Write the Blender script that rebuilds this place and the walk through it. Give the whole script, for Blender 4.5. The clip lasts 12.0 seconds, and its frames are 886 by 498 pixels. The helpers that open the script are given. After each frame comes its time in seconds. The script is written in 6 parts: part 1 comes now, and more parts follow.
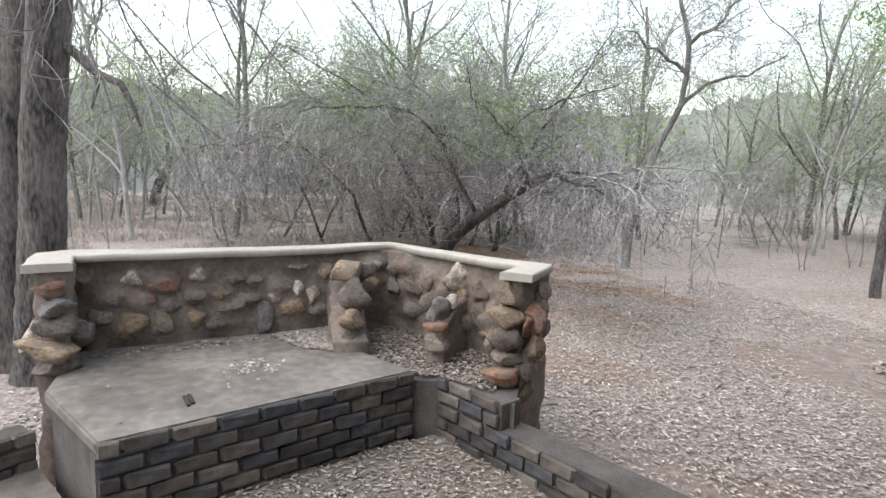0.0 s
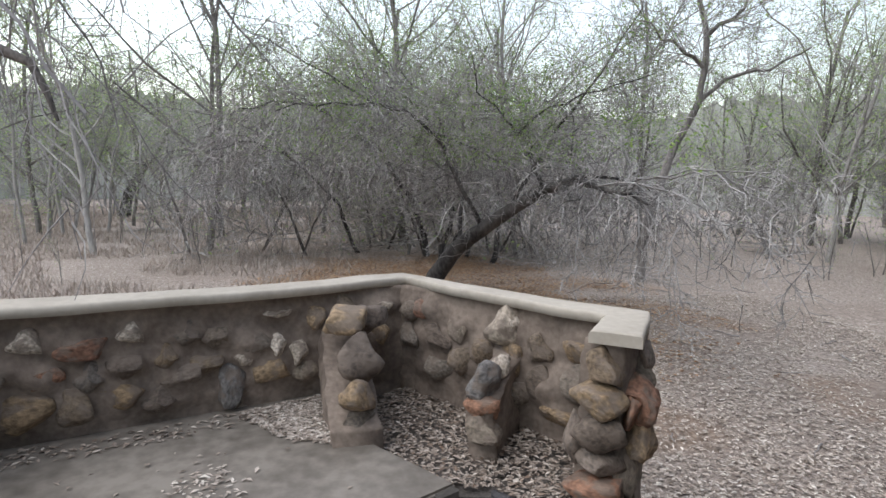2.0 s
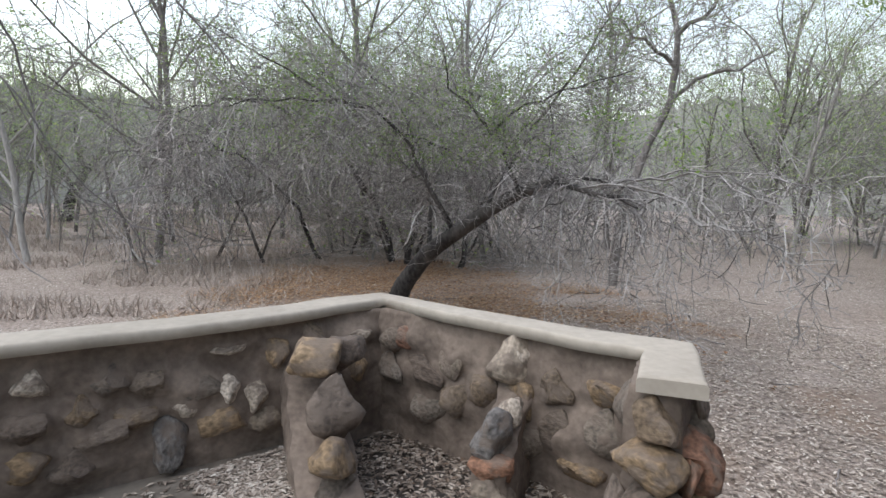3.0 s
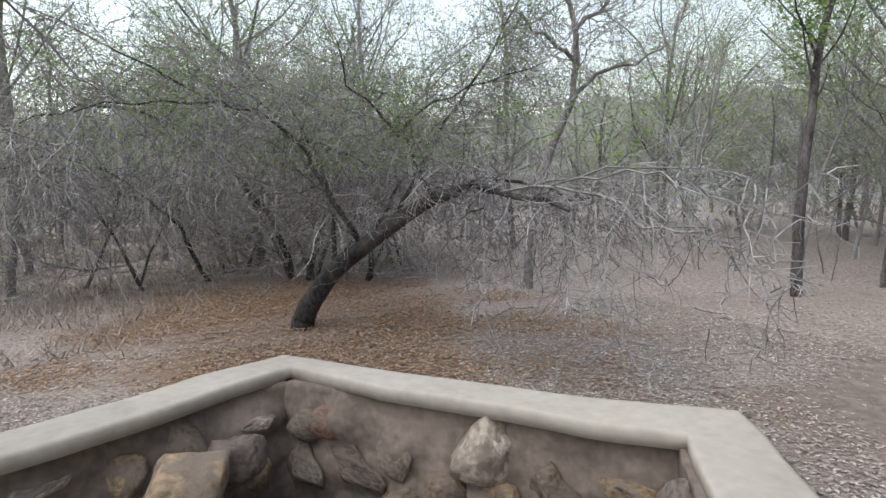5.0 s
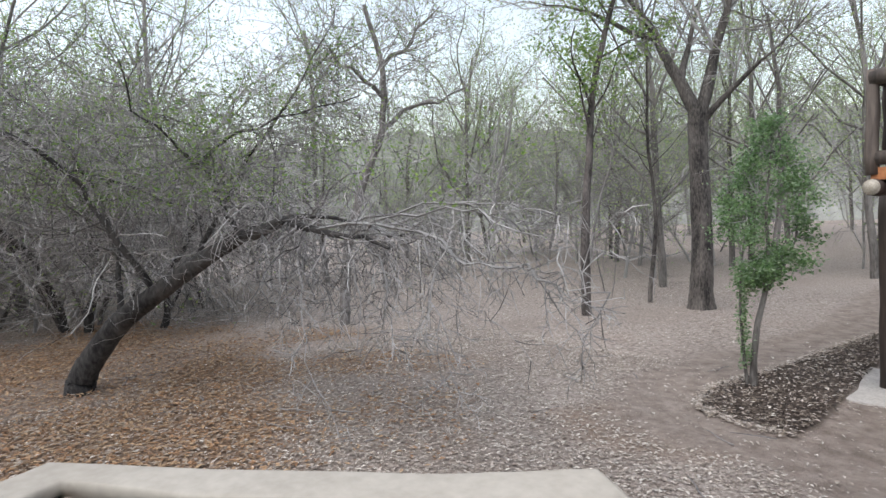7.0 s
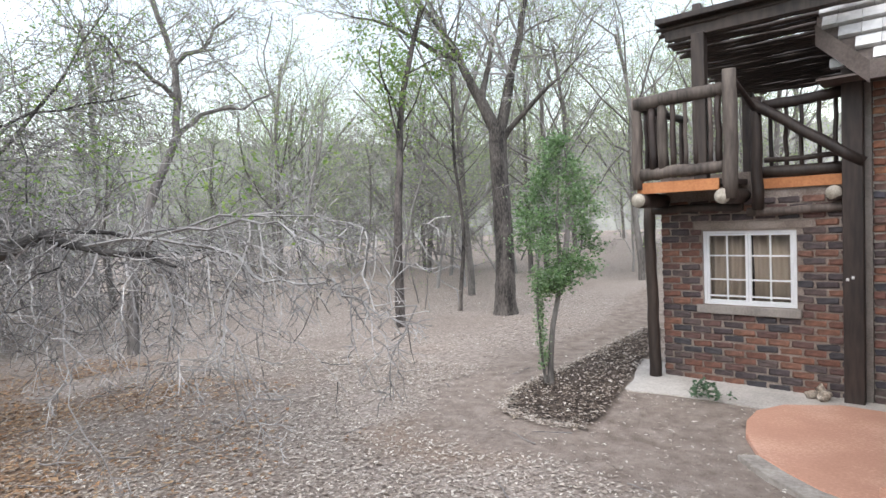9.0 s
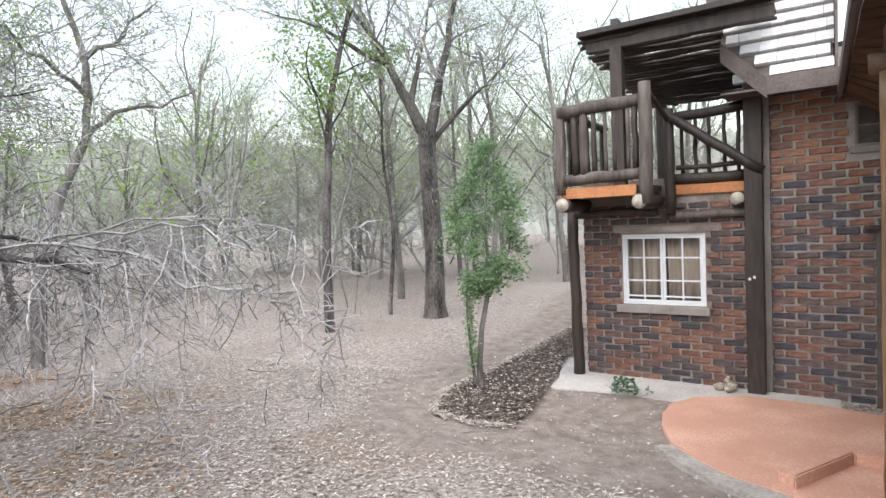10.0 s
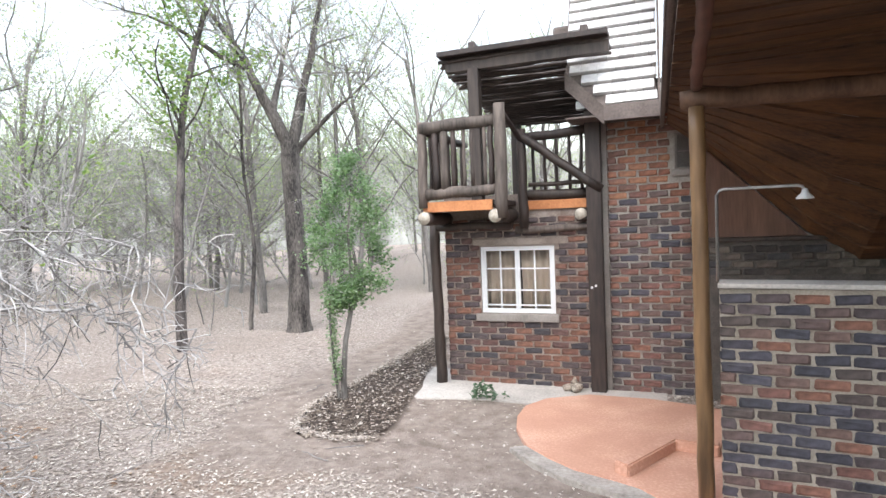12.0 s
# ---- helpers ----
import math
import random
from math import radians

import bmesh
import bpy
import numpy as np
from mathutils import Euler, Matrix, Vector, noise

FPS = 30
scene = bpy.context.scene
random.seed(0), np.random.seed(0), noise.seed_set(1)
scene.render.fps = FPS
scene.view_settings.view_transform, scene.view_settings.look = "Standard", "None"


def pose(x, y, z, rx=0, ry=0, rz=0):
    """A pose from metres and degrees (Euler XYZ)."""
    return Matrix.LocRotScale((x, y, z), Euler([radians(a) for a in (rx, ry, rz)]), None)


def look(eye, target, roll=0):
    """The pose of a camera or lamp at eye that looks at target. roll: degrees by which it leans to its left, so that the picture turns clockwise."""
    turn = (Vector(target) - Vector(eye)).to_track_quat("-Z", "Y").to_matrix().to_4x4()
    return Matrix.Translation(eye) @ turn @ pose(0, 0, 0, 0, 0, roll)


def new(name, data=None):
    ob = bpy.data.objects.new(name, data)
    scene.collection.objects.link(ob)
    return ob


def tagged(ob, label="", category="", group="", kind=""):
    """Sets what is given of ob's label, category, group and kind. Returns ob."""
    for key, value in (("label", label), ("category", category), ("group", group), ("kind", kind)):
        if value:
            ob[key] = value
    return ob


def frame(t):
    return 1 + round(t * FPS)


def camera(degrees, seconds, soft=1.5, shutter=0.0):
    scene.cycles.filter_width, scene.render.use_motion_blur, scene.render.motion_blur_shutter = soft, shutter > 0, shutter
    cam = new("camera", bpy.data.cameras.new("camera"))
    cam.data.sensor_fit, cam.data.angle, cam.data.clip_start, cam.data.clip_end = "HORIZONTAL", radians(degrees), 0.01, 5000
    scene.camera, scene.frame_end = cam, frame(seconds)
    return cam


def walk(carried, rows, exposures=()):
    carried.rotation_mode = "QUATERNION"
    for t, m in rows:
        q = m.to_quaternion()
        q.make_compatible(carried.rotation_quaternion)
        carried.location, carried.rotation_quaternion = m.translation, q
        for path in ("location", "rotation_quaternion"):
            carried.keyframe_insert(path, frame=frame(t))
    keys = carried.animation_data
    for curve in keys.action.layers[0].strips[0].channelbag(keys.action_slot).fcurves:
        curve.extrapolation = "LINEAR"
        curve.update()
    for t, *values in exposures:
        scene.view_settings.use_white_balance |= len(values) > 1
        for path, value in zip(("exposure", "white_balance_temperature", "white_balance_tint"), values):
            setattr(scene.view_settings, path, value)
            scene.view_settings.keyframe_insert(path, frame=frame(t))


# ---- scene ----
cam = camera(74.8, 12.0)
PATH = [
    (0, (4.129, -0.772, 1.96), (2.161, -0.513, 1.717), 1.8),
    (0.5, (3.796, -0.818, 1.943), (1.826, -0.561, 1.709), 1.3),
    (1, (3.482, -0.823, 1.975), (1.515, -0.549, 1.742), 1.5),
    (1.5, (3.134, -0.847, 1.962), (1.169, -0.56, 1.729), 1.5),
    (2, (2.796, -0.917, 1.974), (0.834, -0.597, 1.751), 1.2),
    (2.5, (2.489, -0.956, 1.957), (0.538, -0.57, 1.741), 1.1),
    (3, (2.195, -0.961, 1.979), (0.259, -0.507, 1.765), 1.0),
    (3.2, (2.078, -0.962, 1.965), (0.146, -0.488, 1.755), 0.9),
    (5, (1.375, -0.857, 2.031), (-0.457, -0.081, 1.826), -1.8),
    (5.5, (1.243, -0.806, 2.051), (-0.554, 0.053, 1.865), -2.0),
    (6, (1.139, -0.796, 2.072), (-0.584, 0.207, 1.922), -2.2),
    (6.5, (1.121, -0.818, 2.088), (-0.495, 0.353, 1.953), -2.4),
    (7, (1.128, -0.801, 2.097), (-0.363, 0.526, 1.971), -2.5),
    (7.2, (1.122, -0.793, 2.096), (-0.325, 0.583, 1.975), -2.6),
    (9, (1.064, -0.582, 2.085), (0.054, 1.14, 1.975), -2.8),
    (9.5, (1.071, -0.604, 2.091), (0.176, 1.181, 1.981), -2.8),
    (10, (1.07, -0.616, 2.087), (0.277, 1.217, 1.978), -2.7),
    (10.5, (1.071, -0.628, 2.08), (0.386, 1.248, 1.977), -2.6),
    (11, (1.096, -0.638, 2.09), (0.52, 1.275, 1.995), -2.5),
    (11.5, (1.114, -0.641, 2.095), (0.647, 1.301, 2.003), -2.3),
    (12, (1.143, -0.631, 2.111), (0.781, 1.334, 2.018), -2.3),
]
walk(cam, [(t, look(eye, target, roll)) for t, eye, target, roll in PATH], [(0, 0.85), (1.0, 0.42), (2.5, 0.34), (5.5, 0.25), (7, 0.36), (9.5, 0.82), (12, 1.28)])


# ---- world, sun ----
world = bpy.data.worlds.new("overcast")
scene.world = world
world.use_nodes = True
wn, wl = world.node_tree.nodes, world.node_tree.links
sky = wn.new("ShaderNodeTexSky")
sky.sky_type = "NISHITA"
sky.sun_disc = False
sky.sun_elevation = radians(52)
sky.sun_rotation = radians(215)
sky.dust_density = 1.5
sky.air_density = 1.5
hsv = wn.new("ShaderNodeHueSaturation")
hsv.inputs["Saturation"].default_value = 0.55
hsv.inputs["Value"].default_value = 1.45
wl.new(sky.outputs[0], hsv.inputs["Color"])
wl.new(hsv.outputs[0], wn["Background"].inputs["Color"])
wn["Background"].inputs["Strength"].default_value = 0.15
sun = new("sun", bpy.data.lights.new("sun", "SUN"))
sun.data.energy = 1.5
sun.data.angle = radians(50)
sun.data.color = (1.0, 0.985, 0.97)
sun.matrix_world = look((8, -12, 20), (0, 0, 0))


# ---- materials ----
def material(name, dark, light, scale=8.0, rough=0.85, fine=60.0, bump=0.3, vary=0.0, stretch=(1, 1, 1), metal=0.0, island=False,
             third=None, depth=0.02):
    """Two scales of noise between two colours, fine relief; vary: how far each object (or island) differs in hue and value."""
    m = bpy.data.materials.new(name)
    m.use_nodes = True
    n, l = m.node_tree.nodes, m.node_tree.links
    b = n["Principled BSDF"]
    tc = n.new("ShaderNodeTexCoord")
    mp = n.new("ShaderNodeMapping")
    mp.inputs["Scale"].default_value = stretch
    l.new(tc.outputs["Object"], mp.inputs["Vector"])
    info = n.new("ShaderNodeObjectInfo")
    shift = n.new("ShaderNodeVectorMath")
    shift.operation = "ADD"
    mul = n.new("ShaderNodeMath")
    mul.operation = "MULTIPLY"
    mul.inputs[1].default_value = 37.0
    l.new(info.outputs["Random"], mul.inputs[0])
    l.new(mp.outputs[0], shift.inputs[0])
    l.new(mul.outputs[0], shift.inputs[1])
    big = n.new("ShaderNodeTexNoise")
    big.inputs["Scale"].default_value = scale
    big.inputs["Detail"].default_value = 4
    small = n.new("ShaderNodeTexNoise")
    small.inputs["Scale"].default_value = fine
    small.inputs["Detail"].default_value = 5
    l.new(shift.outputs[0], big.inputs["Vector"])
    l.new(shift.outputs[0], small.inputs["Vector"])
    add = n.new("ShaderNodeMix")
    add.inputs[0].default_value = 0.45
    l.new(big.outputs[0], add.inputs[2])
    l.new(small.outputs[0], add.inputs[3])
    ramp = n.new("ShaderNodeValToRGB")
    ramp.color_ramp.elements[0].position, ramp.color_ramp.elements[1].position = 0.36, 0.64
    ramp.color_ramp.elements[0].color = (*dark, 1)
    ramp.color_ramp.elements[1].color = (*light, 1)
    if third:
        e = ramp.color_ramp.elements.new(0.5)
        e.color = (*third, 1)
    l.new(add.outputs[0], ramp.inputs[0])
    out = ramp.outputs[0]
    if vary:
        h = n.new("ShaderNodeHueSaturation")
        src = info.outputs["Random"]
        if island:
            geo = n.new("ShaderNodeNewGeometry")
            src = geo.outputs["Random Per Island"]
        r = n.new("ShaderNodeMapRange")
        r.inputs["To Min"].default_value, r.inputs["To Max"].default_value = 1 - vary, 1 + vary
        l.new(src, r.inputs["Value"])
        l.new(r.outputs[0], h.inputs["Value"])
        r2 = n.new("ShaderNodeMapRange")
        r2.inputs["To Min"].default_value, r2.inputs["To Max"].default_value = 0.5 - vary * 0.05, 0.5 + vary * 0.05
        fr = n.new("ShaderNodeMath")
        fr.operation = "FRACT"
        m7 = n.new("ShaderNodeMath")
        m7.operation = "MULTIPLY"
        m7.inputs[1].default_value = 7.13
        l.new(src, m7.inputs[0])
        l.new(m7.outputs[0], fr.inputs[0])
        l.new(fr.outputs[0], r2.inputs["Value"])
        l.new(r2.outputs[0], h.inputs["Hue"])
        l.new(out, h.inputs["Color"])
        out = h.outputs[0]
    l.new(out, b.inputs["Base Color"])
    b.inputs["Roughness"].default_value = rough
    b.inputs["Metallic"].default_value = metal
    if bump:
        bp = n.new("ShaderNodeBump")
        bp.inputs["Strength"].default_value = bump
        bp.inputs["Distance"].default_value = depth
        l.new(add.outputs[0], bp.inputs["Height"])
        l.new(bp.outputs[0], b.inputs["Normal"])
    return m


def palette(name, stops, rough=0.9, island=False, fine=70.0, bump=0.4, grain=0.25, steps=False):
    """Each object (or island) takes one colour of a ramp; fine grain on top."""
    m = bpy.data.materials.new(name)
    m.use_nodes = True
    n, l = m.node_tree.nodes, m.node_tree.links
    b = n["Principled BSDF"]
    if island:
        src = n.new("ShaderNodeNewGeometry").outputs["Random Per Island"]
    else:
        src = n.new("ShaderNodeObjectInfo").outputs["Random"]
    ramp = n.new("ShaderNodeValToRGB")
    ramp.color_ramp.interpolation = "CONSTANT" if steps else "LINEAR"
    el = ramp.color_ramp.elements
    while len(el) < len(stops):
        el.new(0.5)
    for i, c in enumerate(stops):
        el[i].position = i / (len(stops) if steps else len(stops) - 1)
        el[i].color = (*c, 1)
    l.new(src, ramp.inputs[0])
    tc = n.new("ShaderNodeTexCoord")
    no = n.new("ShaderNodeTexNoise")
    no.inputs["Scale"].default_value = fine
    no.inputs["Detail"].default_value = 6
    l.new(tc.outputs["Object"], no.inputs["Vector"])
    r = n.new("ShaderNodeMapRange")
    r.inputs["From Min"].default_value, r.inputs["From Max"].default_value = 0.3, 0.7
    r.inputs["To Min"].default_value, r.inputs["To Max"].default_value = 1 - grain, 1 + grain
    l.new(no.outputs[0], r.inputs["Value"])
    h = n.new("ShaderNodeHueSaturation")
    l.new(r.outputs[0], h.inputs["Value"])
    l.new(ramp.outputs[0], h.inputs["Color"])
    l.new(h.outputs[0], b.inputs["Base Color"])
    b.inputs["Roughness"].default_value = rough
    if bump:
        bp = n.new("ShaderNodeBump")
        bp.inputs["Strength"].default_value = bump
        bp.inputs["Distance"].default_value = 0.01
        l.new(no.outputs[0], bp.inputs["Height"])
        l.new(bp.outputs[0], b.inputs["Normal"])
    return m


def leaf_material(name, stops):
    m = palette(name, stops, rough=0.6, island=True, bump=0, grain=0.1)
    b = m.node_tree.nodes["Principled BSDF"]
    n, l = m.node_tree.nodes, m.node_tree.links
    t = n.new("ShaderNodeBsdfTranslucent")
    l.new(b.inputs["Base Color"].links[0].from_socket, t.inputs["Color"])
    mix = n.new("ShaderNodeMixShader")
    mix.inputs[0].default_value = 0.5
    l.new(b.outputs[0], mix.inputs[1])
    l.new(t.outputs[0], mix.inputs[2])
    l.new(mix.outputs[0], n["Material Output"].inputs["Surface"])
    return m


BARK = material("grey_bark", (0.075, 0.067, 0.062), (0.24, 0.22, 0.205), 3, 0.95, 30, 0.8, 0.2, (1, 1, 0.25), depth=0.05)
# bark of the far trees, paled so that the colour carries their haze
HAZE_BARK = material("hazed_bark", (0.16, 0.15, 0.143), (0.38, 0.36, 0.343), 3, 0.95, 30, 0.6, 0.25, (1, 1, 0.25), depth=0.05)
DARK_BARK = material("dark_bark", (0.022, 0.019, 0.018), (0.19, 0.165, 0.15), 5, 0.95, 40, 0.8, 0.15, (1, 1, 0.3), depth=0.05)
BLACK_BARK = material("blackish_bark", (0.018, 0.016, 0.016), (0.11, 0.1, 0.093), 3, 0.95, 25, 0.8, 0.1, (1, 1, 0.4), depth=0.05)
# twig grey lightened to put the woods' haze into it
TWIG = material("grey_twig", (0.2, 0.188, 0.182), (0.42, 0.4, 0.385), 2, 0.95, 20, 0, 0.45, island=True)
DARK_TWIG = material("dark_twig", (0.13, 0.118, 0.114), (0.36, 0.335, 0.325), 2, 0.95, 20, 0, 0.3, island=True)
# leaf greens raised likewise for the hazy woods
LEAF = leaf_material("sparse_leaf", [(0.2, 0.3, 0.11), (0.3, 0.42, 0.18), (0.43, 0.5, 0.2), (0.4, 0.48, 0.31)])
BRIGHT = leaf_material("fresh_leaf", [(0.13, 0.24, 0.06), (0.2, 0.33, 0.08), (0.32, 0.42, 0.12), (0.26, 0.36, 0.16)])
SHRUB = leaf_material("shrub_leaf", [(0.1, 0.19, 0.075), (0.2, 0.32, 0.14), (0.29, 0.43, 0.2), (0.16, 0.25, 0.13), (0.4, 0.5, 0.33)])
LITTER = palette("dry_litter", [(0.16, 0.125, 0.1), (0.36, 0.3, 0.255), (0.56, 0.49, 0.43), (0.25, 0.2, 0.165), (0.75, 0.69, 0.62)], 0.8, True, bump=0)
TERRACE_LITTER = palette("dark_brown_litter", [(0.07, 0.052, 0.042), (0.2, 0.155, 0.125), (0.36, 0.3, 0.25), (0.12, 0.09, 0.07), (0.5, 0.44, 0.38), (0.17, 0.11, 0.075)], 0.8, True, bump=0)
ORANGE_LITTER = palette("orange_litter", [(0.13, 0.075, 0.045), (0.37, 0.2, 0.1), (0.48, 0.33, 0.2), (0.2, 0.12, 0.075), (0.45, 0.37, 0.29)], 0.8, True, bump=0)
MULCH = palette("dark_mulch", [(0.03, 0.022, 0.018), (0.07, 0.05, 0.04), (0.12, 0.09, 0.07), (0.25, 0.2, 0.16)], 0.8, True, bump=0)
GRASS = palette("dry_grass", [(0.28, 0.225, 0.19), (0.4, 0.34, 0.295), (0.5, 0.43, 0.38)], 0.9, True, bump=0)
PLASTER = material("grey_plaster", (0.115, 0.087, 0.07), (0.26, 0.205, 0.166), 3.5, 0.92, 30, 0.5, third=(0.182, 0.142, 0.115))
CAP = material("pale_cement", (0.38, 0.335, 0.28), (0.49, 0.44, 0.375), 2.5, 0.9, 25, 0.18)
SLAB = material("smooth_cement", (0.1, 0.085, 0.07), (0.25, 0.22, 0.188), 1.6, 0.6, 14, 0.12, third=(0.165, 0.143, 0.12))
def stone_material(name, stops):
    """Field stone of one tone an object, with mortar smeared over a part of it."""
    m = palette(name, stops, 0.85, fine=9, bump=1.0, grain=0.5)
    n, l = m.node_tree.nodes, m.node_tree.links
    b = n["Principled BSDF"]
    src = b.inputs["Base Color"].links[0].from_socket
    tc = n.new("ShaderNodeTexCoord")
    sep = n.new("ShaderNodeVectorMath")
    sep.operation = "ADD"
    l.new(tc.outputs["Object"], sep.inputs[0])
    info = n.new("ShaderNodeObjectInfo")
    l.new(info.outputs["Location"], sep.inputs[1])
    no = n.new("ShaderNodeTexNoise")
    no.inputs["Scale"].default_value = 2.6
    no.inputs["Detail"].default_value = 5
    l.new(sep.outputs[0], no.inputs["Vector"])
    r = n.new("ShaderNodeMapRange")
    r.inputs["From Min"].default_value, r.inputs["From Max"].default_value = 0.47, 0.57
    r.inputs["To Max"].default_value = 0.75
    l.new(no.outputs[0], r.inputs["Value"])
    mx = n.new("ShaderNodeMix")
    mx.data_type = "RGBA"
    l.new(r.outputs[0], mx.inputs[0])
    l.new(src, mx.inputs[6])
    mx.inputs[7].default_value = (0.175, 0.137, 0.111, 1)
    l.new(mx.outputs[2], b.inputs["Base Color"])
    return m


STONE = stone_material("field_stone", [(0.17, 0.135, 0.11), (0.1, 0.075, 0.06), (0.2, 0.16, 0.12), (0.14, 0.12, 0.105), (0.18, 0.13, 0.085), (0.11, 0.09, 0.075), (0.22, 0.185, 0.15)])
PALE_STONE = stone_material("pale_stone", [(0.36, 0.3, 0.24), (0.5, 0.43, 0.36)])
RED_STONE = stone_material("rust_stone", [(0.19, 0.1, 0.07), (0.27, 0.14, 0.085)])
DARK_STONE = stone_material("blue_grey_stone", [(0.12, 0.11, 0.104), (0.165, 0.152, 0.143)])
OCHRE_STONE = stone_material("ochre_stone", [(0.21, 0.145, 0.085), (0.28, 0.2, 0.125)])
PIT_BRICK = palette("soot_shade_brick", [(0.044, 0.037, 0.034), (0.080, 0.064, 0.054), (0.056, 0.052, 0.054), (0.104, 0.084, 0.069), (0.128, 0.108, 0.088), (0.068, 0.060, 0.052)], 0.9, fine=14, bump=0.9, grain=0.5, steps=True)
MORTAR = material("mortar", (0.25, 0.225, 0.2), (0.42, 0.385, 0.345), 6, 0.95, 70, 0.4)
BROWN_MORTAR = material("brown_mortar", (0.17, 0.13, 0.11), (0.36, 0.3, 0.26), 4, 0.95, 70, 0.4)
TAN_MORTAR = material("tan_mortar", (0.27, 0.23, 0.185), (0.45, 0.395, 0.33), 4, 0.95, 70, 0.4)
SOOT_SHADE_MORTAR = material("dark_mortar", (0.06, 0.052, 0.046), (0.13, 0.112, 0.1), 6, 0.95, 70, 0.4)
MIX_BRICK = palette("mixed_brick", [(0.144, 0.066, 0.048), (0.061, 0.046, 0.049), (0.184, 0.089, 0.061), (0.047, 0.042, 0.047), (0.105, 0.057, 0.050), (0.074, 0.056, 0.056), (0.162, 0.081, 0.059), (0.091, 0.065, 0.061)], 0.8, fine=16, bump=0.8, grain=0.5, steps=True)
DARK_BRICK = palette("clinker_brick", [(0.06, 0.055, 0.068), (0.09, 0.068, 0.07), (0.17, 0.082, 0.066), (0.05, 0.048, 0.06), (0.115, 0.078, 0.072), (0.21, 0.1, 0.07), (0.068, 0.064, 0.08), (0.085, 0.065, 0.06), (0.15, 0.095, 0.08)], 0.75, fine=16, bump=0.8, grain=0.5, steps=True)
RED_BRICK = palette("orange_brick", [(0.265, 0.119, 0.074), (0.201, 0.089, 0.059), (0.306, 0.149, 0.089), (0.162, 0.088, 0.069), (0.242, 0.123, 0.085)], 0.85, fine=16, bump=0.8, grain=0.45, steps=True)
WOOD = material("creosoted_wood", (0.018, 0.012, 0.01), (0.062, 0.042, 0.034), 5, 0.6, 30, 0.4, 0.2, (1, 1, 0.15))
GREY_WOOD = material("weathered_wood", (0.045, 0.034, 0.029), (0.15, 0.118, 0.1), 5, 0.75, 30, 0.5, 0.2, (1, 1, 0.15))
POLE = material("varnished_pole", (0.07, 0.038, 0.018), (0.27, 0.155, 0.072), 3, 0.45, 20, 0.3, 0, (1, 1, 0.12))
THORN_TWIG = material("thorn_twig", (0.17, 0.155, 0.148), (0.46, 0.43, 0.415), 2, 0.95, 20, 0, 0.7, island=True)
MID_TWIG = material("brown_grey_twig", (0.12, 0.11, 0.106), (0.38, 0.36, 0.35), 2, 0.95, 20, 0, 0.7, island=True)
RED_WOOD = material("red_brown_pole", (0.05, 0.02, 0.014), (0.15, 0.06, 0.04), 4, 0.6, 25, 0.3, 0, (1, 0.2, 1))
CEIL_WOOD = material("orange_boards", (0.045, 0.019, 0.01), (0.16, 0.066, 0.026), 3, 0.6, 25, 0.3, 0.3, (0.3, 2, 2))
PANEL_WOOD = material("brown_panel", (0.08, 0.04, 0.025), (0.17, 0.09, 0.055), 3, 0.7, 25, 0.3, 0.1, (2, 2, 0.2))
ORANGE = material("orange_fascia", (0.4, 0.15, 0.055), (0.55, 0.23, 0.09), 5, 0.65, 40, 0.2)
LOG_END = material("cut_log_end", (0.3, 0.26, 0.21), (0.5, 0.45, 0.38), 20, 0.9, 80, 0.3)
SHINGLE = palette("grey_shingle", [(0.52, 0.5, 0.5), (0.62, 0.6, 0.59), (0.7, 0.68, 0.67)], 0.8, fine=18, bump=0.4, grain=0.12)
FASCIA = material("brown_fascia", (0.08, 0.06, 0.052), (0.16, 0.125, 0.11), 4, 0.7, 40, 0.2)
WHITE = material("white_paint", (0.7, 0.7, 0.71), (0.82, 0.82, 0.83), 5, 0.5, 50, 0.1)
SILL = material("sill_cement", (0.2, 0.178, 0.162), (0.32, 0.285, 0.26), 5, 0.9, 50, 0.3)
CURTAIN = material("beige_curtain", (0.42, 0.33, 0.25), (0.58, 0.48, 0.38), 3, 0.9, 60, 0.1, 0, (6, 6, 0.3))
# near-black: the shade of unlit interiors put into the colour; also the iron bracket
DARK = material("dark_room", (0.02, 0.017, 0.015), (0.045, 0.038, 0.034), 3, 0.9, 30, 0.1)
RIM = material("worn_cement", (0.24, 0.21, 0.185), (0.44, 0.4, 0.36), 4, 0.9, 30, 0.4)
APRON = material("pale_concrete", (0.36, 0.33, 0.3), (0.58, 0.54, 0.5), 2.5, 0.9, 40, 0.3)
PATIO = material("red_oxide_floor", (0.5, 0.27, 0.19), (0.68, 0.42, 0.32), 2.0, 0.6, 40, 0.15, third=(0.56, 0.31, 0.22))
STEEL = material("galvanised_steel", (0.35, 0.35, 0.35), (0.6, 0.6, 0.6), 6, 0.4, 60, 0.1, metal=0.8)
PLANT = leaf_material("plant_leaf", [(0.1, 0.17, 0.1), (0.16, 0.24, 0.15)])
GLASS = bpy.data.materials.new("window_glass")
GLASS.use_nodes = True
gb = GLASS.node_tree.nodes["Principled BSDF"]
gb.inputs["Transmission Weight"].default_value = 1.0
gb.inputs["Roughness"].default_value = 0.03
gb.inputs["IOR"].default_value = 1.45


